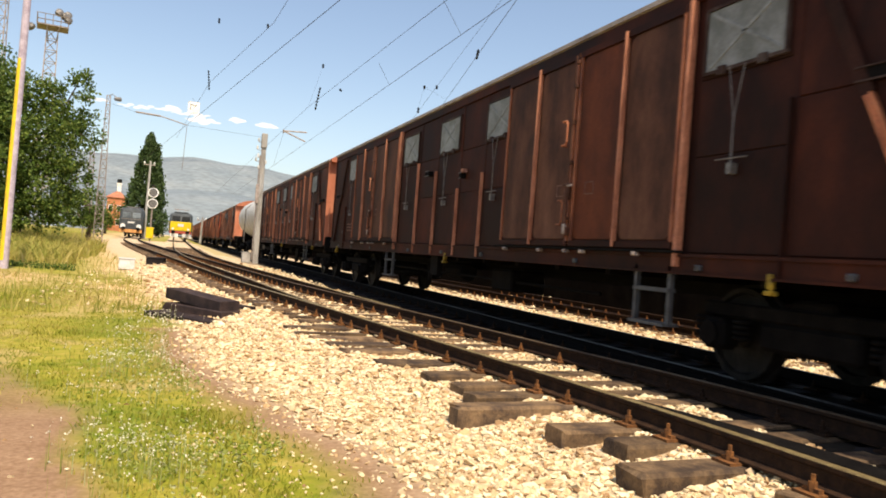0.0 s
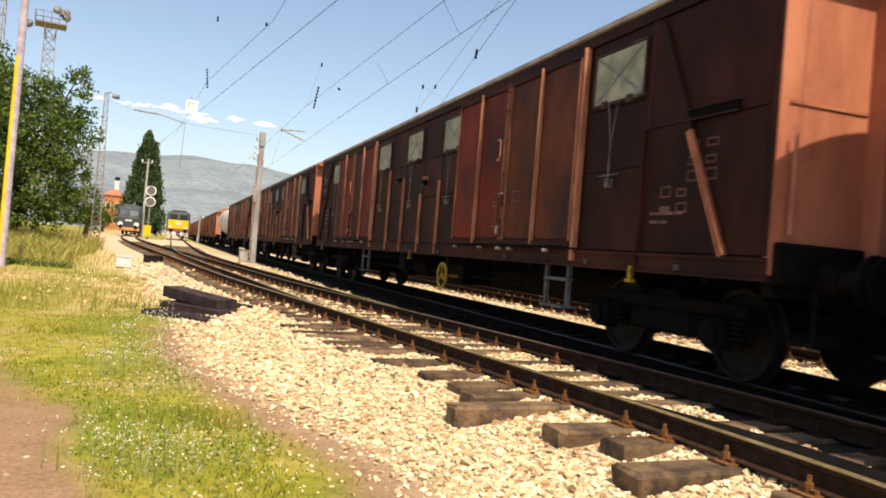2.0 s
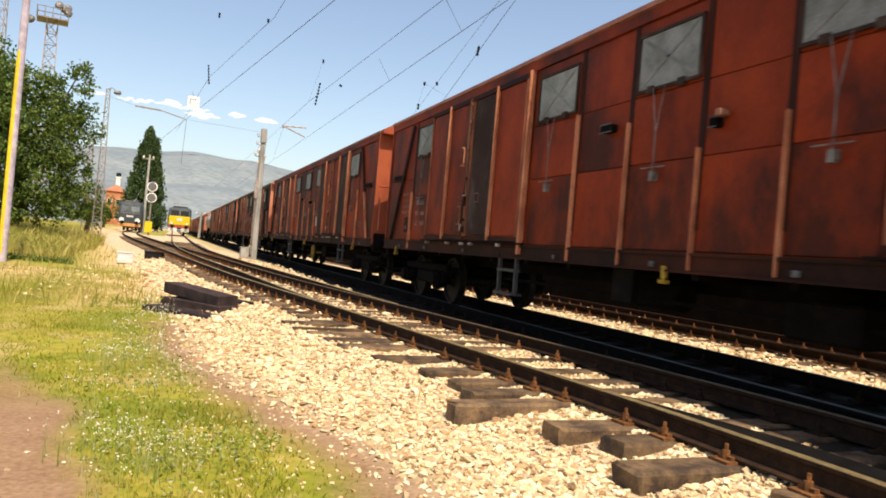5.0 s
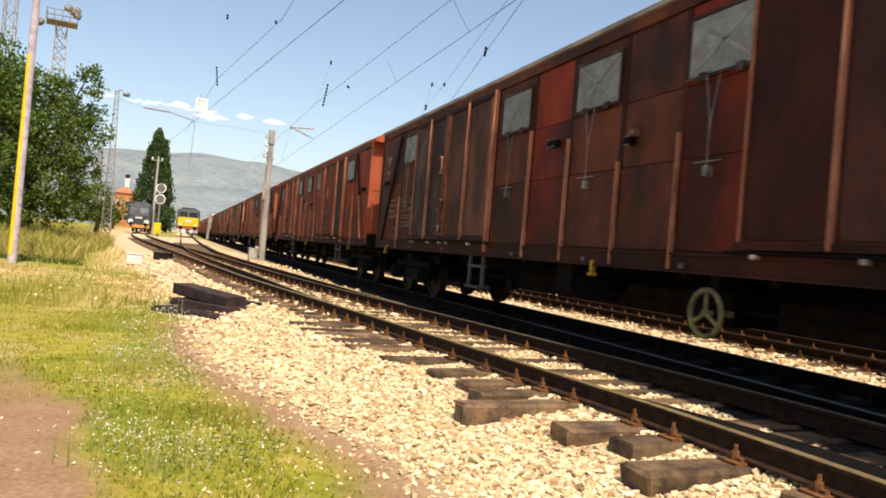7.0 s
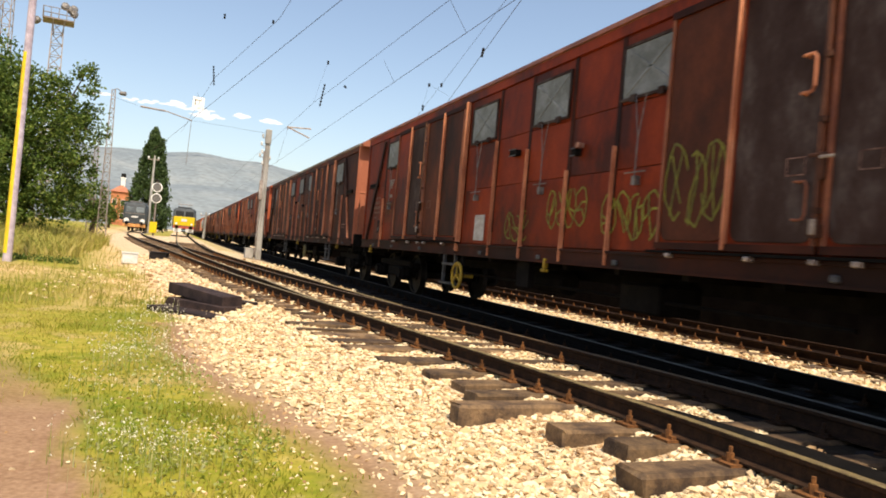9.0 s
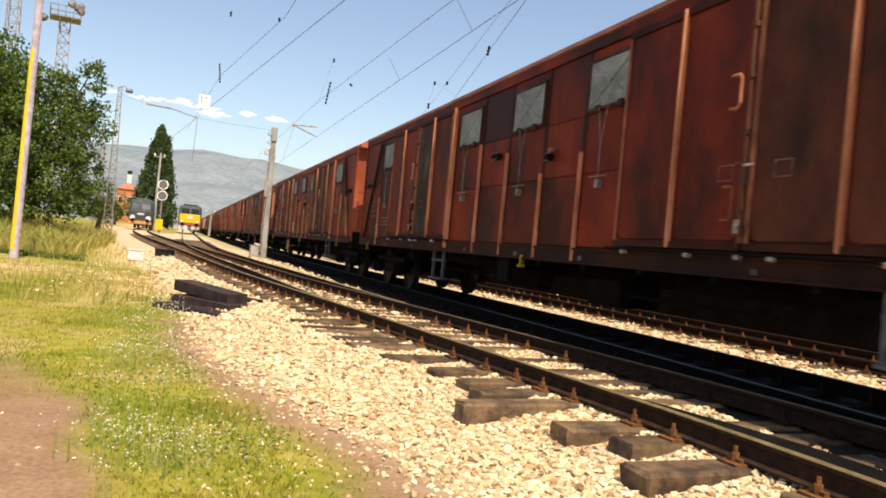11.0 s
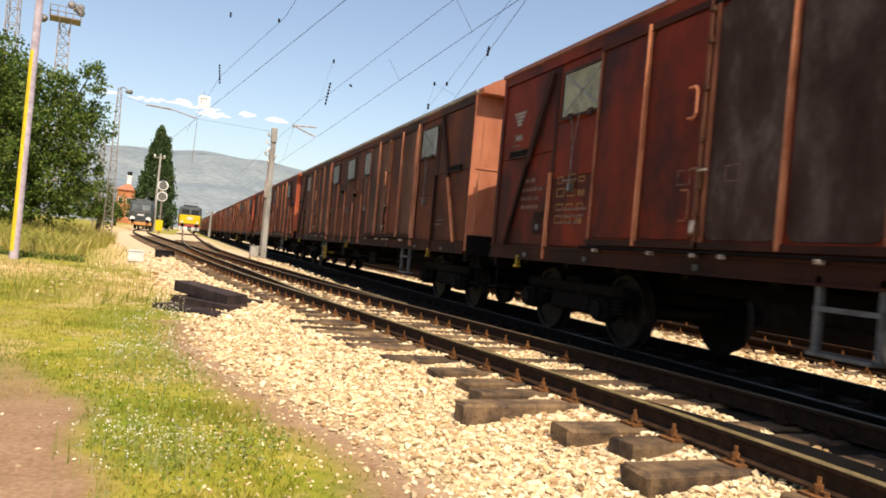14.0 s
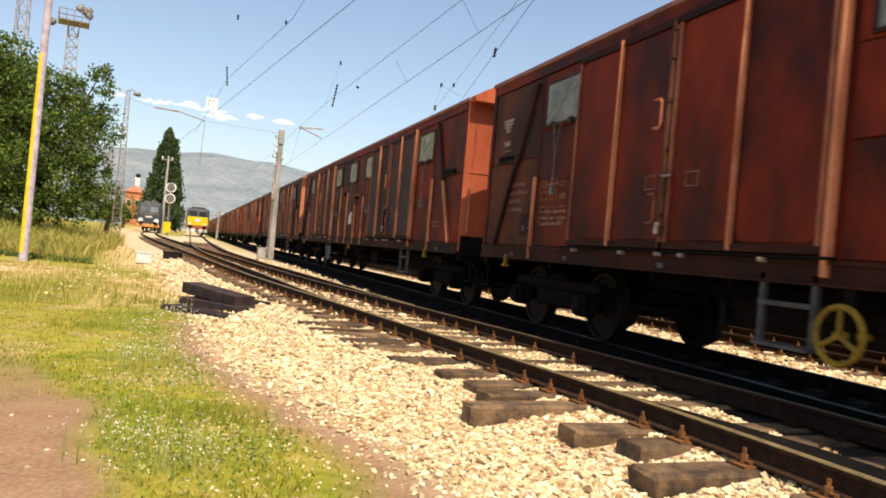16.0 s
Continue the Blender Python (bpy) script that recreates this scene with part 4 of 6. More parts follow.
def marks(car, seed, emblem=(0.66, 3.2, "pale_mark"), skip=()):
    """Stencilled plates and tare boxes that cannot be read: plain pale bars in rows."""
    rnd = random.Random(seed)
    x = -SIDE + 0.017
    groups = [(0.5, 2.68, 0.34, 3, 0.045), (0.95, 1.72, 0.62, 4, 0.075), (1.5, 1.45, 0.25, 2, 0.05), (2.15, 1.5, 0.75, 3, 0.05), (18.75, 1.5, 0.5, 2, 0.05)]
    for g, (u, z, w, rows, hgt) in enumerate(groups):
        if g in skip:
            continue
        bm = bmesh.new()
        for r in range(rows):
            a = v_of(u)
            end = a - w * rnd.uniform(0.7, 1.0)
            while a > end + 0.05:
                b = a - rnd.uniform(0.05, 0.16)
                box(bm, x - 0.0015, x + 0.004, b, a, z + r * hgt * 1.7, z + r * hgt * 1.7 + hgt * rnd.uniform(0.55, 0.8))
                a = b - 0.03
        tagged(part("stencil", bm, "faint_mark", car), "worn pale stencilled lettering", kind="stuff")
    if not emblem:
        return
    # emblem of striped bars, narrowing downwards
    bm = bmesh.new()
    y, top = v_of(emblem[0]), emblem[1]
    for i in range(4):
        w = 0.2 - 0.042 * i
        box(bm, x - 0.0015, x + 0.004, y - w, y + w, top - 0.04 - 0.055 * i, top - 0.055 * i)
    box(bm, x - 0.0015, x + 0.004, y - 0.12, y + 0.1, top - 0.42, top - 0.35)
    tagged(part("emblem", bm, emblem[2], car), "worn pale striped emblem", kind="stuff")


# wagons whose emblem or lettering differs: emblem, groups of lettering that are worn away
EMBLEMS = {-2: (None, (0, 1, 2, 3)), -4: ((2.45, 2.62, "pale_mark"), (0, 3)), -6: ((0.66, 3.1, "ochre_mark"), (0,)), 1: (None, (0, 1, 4)), 0: ((0.66, 3.2, "faint_mark"), (3,)), -5: (None, (0,))}


SCHEMES = {
    "red": dict(wall="paint_red", post="post_orange", roof="roof_red", hatch="hatch"),
    "orange": dict(wall="paint_orange", post="post_orange", roof="roof_red", hatch="hatch"),
    "brown": dict(wall="paint_brown", post="post_brown", roof="roof_pale", hatch="hatch"),
    "dark": dict(wall="paint_dark", post="post_brown", roof="roof_pale", hatch="hatch"),
    "darkgreen": dict(wall="paint_dark", post="post_brown", roof="roof_pale", hatch="hatch_green"),
    "redgreen": dict(wall="paint_red", post="post_orange", roof="roof_red", hatch="hatch_green"),
}
# repainted or blackened sheets: from, to along the wagon, paint
PATCHES = {
    1: [(13.2, 15.2, "panel_brown"), (15.2, 16.2, "paint_brown"), (16.2, 17.3, "panel_brown"), (3.2, 5.2, "paint_brown"), (5.2, 7.3, "panel_brown")],
    0: [(3.2, 7.3, "paint_red"), (13.2, 15.3, "paint_red"), (15.3, 17.3, "paint_brown")],
    -1: [(3.2, 4.2, "panel_grey"), (5.2, 6.2, "panel_grey"), (8.5, 9.7, "paint_brown"), (10.9, 12.0, "paint_brown"), (13.2, 14.2, "panel_grey"), (16.2, 17.3, "panel_grey")],
    -2: [(5.2, 6.2, "panel_grey"), (16.2, 17.3, "panel_grey")],
    -3: [(3.2, 5.2, "panel_grey"), (14.2, 16.2, "panel_plum"), (18.6, 20.4, "panel_plum"), (5.2, 7.3, "panel_brown"), (8.5, 9.7, "paint_red"), (12.0, 13.2, "paint_red"), (13.2, 14.2, "paint_dark")],
    -4: [(4.2, 5.2, "panel_grey"), (5.2, 7.3, "paint_brown"), (13.2, 14.2, "paint_brown"), (14.2, 16.2, "panel_grey")],
    -5: [(5.2, 6.2, "panel_grey"), (15.2, 17.3, "paint_brown")],
    -6: [(3.2, 7.3, "panel_brown"), (13.2, 15.2, "panel_brown"), (15.2, 16.2, "paint_brown"), (16.2, 17.3, "panel_brown")],
    -7: [(5.2, 7.3, "panel_grey"), (7.3, 9.7, "paint_brown"), (9.7, 10.9, "paint_brown"), (13.2, 14.2, "panel_mottled"), (14.2, 15.2, "panel_grey"), (15.2, 17.3, "panel_mottled")],
    -8: [(0.0, 1.9, "paint_brown")],
}
# small stencilled panels seen on single wagons: along, height, columns, rows, cell, paint
PLATES = {-1: [(2.05, 1.5, 3, 4, 0.22, "rose_pale")], -3: [(2.0, 1.5, 3, 4, 0.22, "ochre_mark")], -7: [(2.05, 1.5, 3, 4, 0.22, "ochre_mark")], -8: [(2.05, 1.5, 3, 4, 0.22, "ochre_mark")], -2: [(1.2, 1.76, 3, 4, 0.16, "faint_mark"), (2.12, 1.5, 2, 3, 0.26, "faint_mark")], -4: [(0.95, 1.95, 3, 3, 0.16, "faint_mark"), (1.5, 1.5, 2, 2, 0.18, "faint_mark"), (2.1, 1.62, 2, 3, 0.24, "ochre_mark"), (2.75, 1.62, 2, 3, 0.24, "ochre_mark")], -6: [(1.3, 1.45, 3, 4, 0.2, "faint_mark"), (2.4, 1.4, 2, 3, 0.22, "faint_mark")], 0: [(19.3, 1.9, 2, 3, 0.2, "rose_mark"), (18.9, 1.6, 2, 2, 0.2, "rose_mark")]}
WALLS = ("side_wall", "corner_post", "cant_rail", "wall_panel", "sliding_door", "door_panel")


def repaint(car, scheme, seed, patch):
    rnd = random.Random(seed)
    s = SCHEMES[scheme]
    for o in car.children_recursive:
        kind = o.name.split(".")[0]
        pick = None
        if kind in WALLS:
            pick = s["wall"]
            if kind in ("door_panel", "wall_panel") and rnd.random() < patch:
                pick = rnd.choice(["panel_grey", "paint_dark", "paint_brown"])
            mid = HALF_L - sum(c[1] for c in o.bound_box) / 8
            for u0, u1, mat in PATCHES.get(seed - 50, ()):
                if kind in ("door_panel", "wall_panel") and u0 < mid < u1:
                    pick = mat
        elif kind in ("wall_post", "door_rib", "door_stop"):
            pick = s["post"]
            mid = HALF_L - sum(c[1] for c in o.bound_box) / 8
            if kind == "wall_post" and (mid < 2 or mid > 18) and scheme in ("dark", "darkgreen", "brown") and seed != 47:
                pick = "paint_dark"
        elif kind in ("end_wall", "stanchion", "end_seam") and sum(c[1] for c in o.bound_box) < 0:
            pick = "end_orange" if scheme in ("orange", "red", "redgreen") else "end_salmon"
        elif kind == "roof_hood":
            pick = "end_salmon" if scheme in ("brown", "dark", "darkgreen") else "end_orange"
        elif kind == "roof":
            pick = s["roof"]
        elif kind == "hatch":
            pick = s["hatch"]
        if pick:
            o.material_slots[0].material = M[pick]


# wagon number from the one beside the camera at the start: paint, share of patched panels, hand wheel, words
WAGONS = [(-8, "red", 0.12, ("yellow_paint", 7.45), "rust-red"), (-7, "redgreen", 0.3, ("steel_grey", 7.45), "rust-red patched"), (-6, "brown", 0.35, ("yellow_paint", 7.45), "weathered brown"),
          (-5, "red", 0.25, None, "rust-red"), (-4, "orange", 0.25, ("yellow_paint", 7.45), "orange-red sprayed"), (-3, "brown", 0.3, ("wheel_olive", 12.75), "weathered brown"), (-2, "orange", 0.15, None, "orange-red"),
          (-1, "orange", 0.3, ("yellow_paint", 12.75), "orange-red"), (0, "darkgreen", 0.25, ("yellow_paint", 12.75), "dark brown"), (1, "dark", 0.35, None, "dark brown"), (2, "brown", 0.3, None, "weathered brown")]
TRAIN = []
first = boxcar("rust-red bogie boxcar at the tail of the goods train")
for k, scheme, patch, wheel, word in WAGONS:
    car = copy_thing(first, pose(0, 0, 0))
    tagged(car, f"{word} bogie boxcar with sliding doors, rolling on the main track", "goods wagon", "wagons of the goods train")
    TRAIN.append((car, 1.811 + PITCH * k - HALF_L))
    repaint(car, scheme, 50 + k, 0.0)
    if wheel:
        hand_wheel(car, wheel[1], wheel[0])
    marks(car, 70 + k, *EMBLEMS.get(k, ()))


TRAIN.append((first, 1.811 + PITCH * -9 - HALF_L))


def sprayed_tags(car):
    """Loose sprayed loops and hooks that spell nothing, on the lower panels."""
    rnd = random.Random(12)
    for u, z, w, hgt in ((9.55, 1.28, 0.75, 0.42), (11.0, 1.5, 1.0, 0.5), (12.45, 1.36, 1.1, 0.5), (13.62, 1.5, 0.85, 0.75), (16.65, 2.1, 0.8, 0.6), (19.4, 1.5, 0.9, 0.5)):
        x = -SIDE + (-0.049 if 13.1 < u < 17.1 else 0.018)
        bm = bmesh.new()
        n = max(3, round(w / 0.26))
        for k in range(n):
            c = Vector((x, v_of(u) + w * (0.5 - (k + 0.5) / n), z + hgt / 2 + rnd.uniform(-0.05, 0.05)))
            rows = []
            a0, a1 = rnd.uniform(0, 360), rnd.uniform(200, 340)
            rows.append([(a0 + a1 * i / 9, 1.0) for i in range(10)])
            for _ in range(2):
                b = rnd.uniform(0, 360)
                rows.append([(b, 0.95), (b + rnd.uniform(120, 220), 0.3), (b + rnd.uniform(160, 260), 0.95)])
            for row in rows:
                pts = [c + Vector((0, 0.6 * w / n * r * math.cos(radians(d)) * rnd.uniform(0.85, 1.1), 0.5 * hgt * r * math.sin(radians(d)) * rnd.uniform(0.85, 1.1))) for d, r in row]
                for p, q in zip(pts, pts[1:]):
                    d = q - p
                    nrm = Vector((0, -d.z, d.y)).normalized() * 0.013
                    off = Vector((-0.0015 - rnd.uniform(0, 0.0012), 0, 0))
                    bm.faces.new([bm.verts.new(v + off) for v in (p + nrm, q + nrm, q - nrm, p - nrm)])
        tagged(part("sprayed_scrawl", bm, "spray_green", car), "yellow-green sprayed scrawl", kind="stuff")


def plates(car, rows):
    """Grids of little outlined boxes, each as four thin bars."""
    for u, z, nx, nz, c, mat in rows:
        x = -SIDE + (0.016 if not 3.2 < u < 7.3 and not 13.2 < u < 17.3 else -0.053)
        bm = bmesh.new()
        rnd = random.Random(int(u * 10))
        for i in range(nx):
            for j in range(nz):
                y, zz, w, h = v_of(u + i * c * 1.3), z + j * c * 0.8, c * rnd.uniform(0.7, 1.0), c * rnd.uniform(0.35, 0.6)
                t = 0.02
                if mat == "faint_mark" or rnd.random() < 0.25:
                    box(bm, x, x + 0.003, y - w, y, zz, zz + h * 0.7)
                else:
                    for b in ((y - w, y, zz, zz + t), (y - w, y, zz + h - t, zz + h), (y - w, y - w + t, zz + t, zz + h - t), (y - t, y, zz + t, zz + h - t)):
                        box(bm, x, x + 0.003, *b)
        tagged(part("stencil", bm, mat, car), "worn stencilled boxes", kind="stuff")


for (k, *_), (car, y0) in zip(WAGONS, TRAIN):
    plates(car, PLATES.get(k, ()))
for car, y0 in TRAIN:
    if "sprayed" in car["label"]:
        sprayed_tags(car)


def paper_patch(car, u, z, w, h):
    part("pasted_sheet", boxes((-SIDE + 0.012, -SIDE + 0.02, v_of(u) - w / 2, v_of(u) + w / 2, z, z + h)), "white_mark", car, "torn pale paper sheet")


for (k, *_), (car, y0) in zip(WAGONS, TRAIN):
    if k in (-7, -4, -1):
        paper_patch(car, {-7: 10.3, -4: 8.12, -1: 12.5}[k], {-7: 1.62, -4: 1.26, -1: 1.55}[k], {-7: 0.42, -4: 0.42, -1: 0.22}[k], {-7: 0.38, -4: 0.42, -1: 0.3}[k])


def tank_car():
    car = thing("tank_car", "white cylindrical tank wagon in the goods train", "tank wagon", "wagons of the goods train")
    bm = lathe(bmesh.new(), [(-6.9, 0.4), (-6.82, 0.9), (-6.6, 1.25), (-6.3, 1.38), (6.3, 1.38), (6.6, 1.25), (6.82, 0.9), (6.9, 0.4)], "y", (0, 0, 2.72), 32)
    for y in (-4.4, 0, 4.4):
        lathe(bm, [(-0.06, 1.36), (-0.06, 1.395), (0.06, 1.395), (0.06, 1.36)], "y", (0, y, 2.72), 32)
    t = part("tank", bm, "tank_white", car)
    t.data.shade_smooth()
    part("dome", lathe(bmesh.new(), [(0, 0.38), (0.3, 0.38), (0.34, 0.2)], "z", (0, 0, 4.05), 18), "tank_white", car)
    part("underframe", boxes((-0.5, 0.5, -7.4, 7.4, 0.85, 1.15), (-1.3, 1.3, -7.5, -7.3, 0.86, 1.2), (-1.3, 1.3, 7.3, 7.5, 0.86, 1.2), (-1.1, 1.1, -5.3, -5.1, 1.1, 1.8), (-1.1, 1.1, 5.1, 5.3, 1.1, 1.8)), "underframe", car)
    bm = bmesh.new()
    for s in (-1, 1):
        for y in (-0.2, 0.2):
            tube(bm, (s * 1.42, y, 0.9), (s * 1.42, y, 3.2), 0.025, n=6)
            tube(bm, (s * 1.42, y, 3.2), (s * 0.5, y, 4.15), 0.025, n=6)
        for i in range(7):
            tube(bm, (s * 1.42, -0.2, 1.1 + i * 0.3), (s * 1.42, 0.2, 1.1 + i * 0.3), 0.02, n=6)
    part("ladder", bm, "steel_grey", car)
    bogie(car, -5.2)
    bogie(car, 5.2)
    return car


tank = tank_car()
TRAIN.append((tank, 54.6))
for i in range(7):
    car = copy_thing(first, pose(0, 0, 0))
    tagged(car, "brown bogie boxcar far along the goods train", "goods wagon", "wagons of the goods train")
    TRAIN.append((car, 63.3 + HALF_L + 0.6 + PITCH * i))
    repaint(car, ("brown", "red", "brown", "red", "dark", "brown", "red")[i], 90 + i, 0.2)

# ---- beyond the train ----
def retaining_wall():
    # wall added for the dark mass there; its shade is put into the colour
    w = tagged(part("retaining_wall", boxes((12.6, 13.0, -60, 160, -0.5, 1.35), bevel=0.02), "shaded_stone"), "low stone wall beyond the farther track, its shade coloured near-black", "wall", kind="structure")
    return w


retaining_wall()


# ---- poles, masts and wires ----
def lattice(bm, a, b, w0, w1, bays, r=0.03):
    """A square lattice column from a to b with crossed bracing."""
    a, b = Vector(a), Vector(b)
    prev = None
    for i in range(bays + 1):
        f = i / bays
        c, w = a.lerp(b, f), w0 + (w1 - w0) * f
        cs = [c + Vector((sx * w / 2, sy * w / 2, 0)) for sx, sy in ((-1, -1), (1, -1), (1, 1), (-1, 1))]
        for j in range(4):
            tube(bm, cs[j], cs[(j + 1) % 4], r * 0.6, n=4)
        if prev:
            for j in range(4):
                tube(bm, prev[j], cs[j], r, n=4)
                tube(bm, prev[j], cs[(j + 1) % 4], r * 0.6, n=4)
        prev = cs
    return bm


def roadside_pole():
    p = thing("painted_pole", "tall pole painted yellow and faded lilac in the grass", "pole", at=(-4.62, 25.0, -0.4))
    bm = bmesh.new()
    tube(bm, (0.05, 0, 0), (0.12, 0, 9.4), 0.125, 0.1, 12)
    part("shaft", bm, "pole_lilac", p)
    bm = bmesh.new()
    z0, z1 = 0.3, 6.2
    x0, x1 = 0.05 + 0.07 * z0 / 9.4, 0.05 + 0.07 * z1 / 9.4
    ra, rb = 0.129 - 0.025 * z0 / 9.4, 0.129 - 0.025 * z1 / 9.4
    row = []
    for zz, xx, rr in ((z0, x0, ra), (z1, x1, rb)):
        row.append([bm.verts.new((xx + rr * math.cos(a), rr * math.sin(a), zz)) for a in [radians(150 + 24 * k) for k in range(6)]])
    for k in range(5):
        bm.faces.new((row[0][k], row[0][k + 1], row[1][k + 1], row[1][k]))
    part("yellow_band", bm, "pole_yellow", p, "yellow-painted strip up the pole")


def catenary_mast():
    p = thing("catenary_mast", "grey concrete catenary mast with insulators, by the main track", "catenary mast", at=(4.08, 40.0, -0.15))
    bm = bmesh.new()
    tube(bm, (-0.06, 0, 0), (-0.05, 0, 6.3), 0.085, 0.07, 8)
    tube(bm, (0.07, 0, 0), (0.06, 0, 6.3), 0.085, 0.07, 8)
    for i in range(12):
        box(bm, -0.12, 0.12, -0.05, 0.05, 0.3 + i * 0.5, 0.38 + i * 0.5)
    part("shaft", bm, "concrete", p)
    part("cap", boxes((-0.15, 0.15, -0.13, 0.13, 6.0, 6.75), bevel=0.03), "concrete", p)
    for i, (x, z) in enumerate(((-0.28, 6.3), (-0.32, 5.9), (-0.26, 5.5), (-0.36, 5.3), (-0.2, 4.9), (0.14, 5.2))):
        bm = lathe(bmesh.new(), [(0, 0.03), (0.03, 0.07), (0.06, 0.035), (0.09, 0.07), (0.12, 0.035), (0.15, 0.07), (0.18, 0.03)], "z", (0, 0, 0), 10)
        o = part("insulator", bm, "white_paint", p, "white glazed insulator")
        o.location = (x, -0.1, z)
        part("bracket", tubes((Vector((x, -0.1, z)), Vector((0, 0, z - 0.05)), 0.02, None, 6)), "mast_steel", p)
    part("switch_box", boxes((-0.26, -0.1, -0.22, -0.08, 3.1, 4.1), bevel=0.02), "mast_steel", p)
    part("cable_duct", tubes((Vector((-0.2, -0.12, 0.2)), Vector((-0.16, -0.1, 5.6)), 0.03, None, 6)), "mast_steel", p)


def lamp_mast(at, high, arm, lamp=True):
    p = thing("lattice_mast", "rusty steel lattice mast with a curved top", "lattice mast", "lattice masts by the yard", at=at)
    bm = lattice(bmesh.new(), (0, 0, 0), (0.0, 0, high), 0.55, 0.22, 16, 0.024)
    part("lattice_column", bm, "mast_steel", p)
    if lamp:
        part("arm", tubes((Vector((0, 0, high)), Vector((0.22, 0, high + 0.12)), 0.03, None, 6), (Vector((0.22, 0, high + 0.12)), Vector((arm, 0, high - 0.1)), 0.025, None, 6)), "mast_steel", p)
        part("lamp", lathe(bmesh.new(), [(-0.26, 0.05), (-0.2, 0.12), (0.1, 0.15), (0.2, 0.1)], "x", (arm + 0.05, 0, high - 0.16), 14), "steel_grey", p)


def flood_tower(at, high, rot):
    p = thing("floodlight_tower", "steel lattice floodlight tower with a railed platform", "floodlight tower", "floodlight towers", at=at, turn=rot)
    part("lattice_column", lattice(bmesh.new(), (0, 0, 0), (0, 0, high), 1.5, 1.0, 18, 0.06), "mast_steel", p)
    bm = boxes((-1.4, 1.4, -1.2, 1.2, high, high + 0.12))
    for z in (0.55, 1.1):
        for a, b in (((-1.4, -1.2), (1.4, -1.2)), ((1.4, -1.2), (1.4, 1.2)), ((1.4, 1.2), (-1.4, 1.2)), ((-1.4, 1.2), (-1.4, -1.2))):
            tube(bm, (*a, high + z), (*b, high + z), 0.04, n=5)
    for x in (-1.4, -0.7, 0, 0.7, 1.4):
        for y in (-1.2, 1.2):
            tube(bm, (x, y, high), (x, y, high + 1.15), 0.035, n=5)
    for x, z in ((-0.5, 0.0), (0.6, 0.0)):
        tube(bm, (x, -1.2, high), (x * 0.6, -0.4, high - 1.6), 0.05, n=5)
    part("platform", bm, "mast_steel", p)
    for x, y, z in ((-1.9, -0.9, -0.35), (0.5, -0.9, 1.5), (1.0, -0.6, 1.3), (1.35, -0.9, 0.9), (1.3, 0.4, 1.7)):
        bm = lathe(bmesh.new(), [(-0.25, 0.12), (-0.15, 0.36), (0.18, 0.4), (0.22, 0.3)], "y", (0, 0, 0), 14)
        o = part("floodlight", bm, "steel_grey", p)
        o.matrix_basis = pose(x, y, high + z, -25, 0, 20 * x)


def concrete_pole(at, high):
    p = thing("timber_pole", "weathered pole with a crossarm before the cypress", "pole", at=at)
    part("shaft", tubes((Vector((0, 0, 0)), Vector((0.1, 0, high)), 0.2, 0.13, 10)), "concrete", p)
    part("crossarm", boxes((-0.75, 0.75, -0.05, 0.05, high - 0.6, high - 0.48)), "mast_steel", p)
    for x in (-0.65, 0.6):
        o = part("insulator", lathe(bmesh.new(), [(0, 0.05), (0.1, 0.11), (0.3, 0.1), (0.36, 0.05)], "z", (x, 0, high - 0.48), 8), "white_paint", p)


roadside_pole()
catenary_mast()
lamp_mast((-4.7, 55.0, 0.2), 9.75, 0.55)
lamp_mast((-6.1, 62.0, 0.3), 7.2, 0.5, False)
flood_tower((-12.9, 85.0, 0.2), 20.6, 8)
flood_tower((-19.6, 95.0, 0.2), 30.0, -5)
concrete_pole((-3.75, 112.0, 0.3), 10.7)
concrete_pole((4.1, 125.0, 0.0), 4.2)


def wire(name, label, *runs):
    t = thing(name, label, "overhead wire", "overhead wires")
    for pts, r in runs:
        bm = bmesh.new()
        for a, b in zip(pts, pts[1:]):
            tube(bm, a, b, r, n=5)
        part("cable", bm, "wire", t)
    return t


def on(a, b, f):
    return Vector(a).lerp(Vector(b), f)


# contact wire over the yard track, and its carrying wire with droppers
A0, A1 = Vector((0.84 - 1.93 * 2, 30.72 + 15.5 * 2, 6.0)), Vector((2.8 + 1.96, 15.16 - 15.5, 6.0))
wire("yard_contact_wire", "black contact wire over the yard track", ([A0, A1], 0.0075))
B0 = Vector((-0.3, 60.0, 8.3))
wire("yard_carrying_wire", "thin sagging carrying wire over the yard track", ([B0, Vector((1.05, 36.0, 8.05)), Vector((2.66, 26.0, 8.4)), Vector((3.5, 12.0, 9.2))], 0.008))
C0, C1 = Vector((5.79, 90.0, 6.0)), Vector((5.76, -5.0, 6.0))
wire("main_contact_wire", "black contact wire over the main track", ([C0, C1], 0.007))
D = [Vector((4.2, 90.0, 6.2)), Vector((4.55, 29.3, 6.35)), Vector((4.89, 14.2, 6.2)), Vector((5.0, 2.0, 6.6))]
wire("main_carrying_wire", "thin carrying wire over the main track", (D, 0.006),
     ([Vector((5.78, 16.0, 6.0)), Vector((5.1, 16.0, 7.0))], 0.005), ([Vector((5.78, 22.0, 6.0)), Vector((5.4, 22.0, 6.6))], 0.005))
wire("cross_wire", "thin slanting wire with an insulator above the train", ([Vector((9.2, 27.5, 6.5)), Vector((6.0, 12.5, 6.5)), Vector((5.765, 11.2, 6.0))], 0.007), ([Vector((9.0, 30.0, 6.6)), Vector((6.6, 14.0, 7.4))], 0.005))
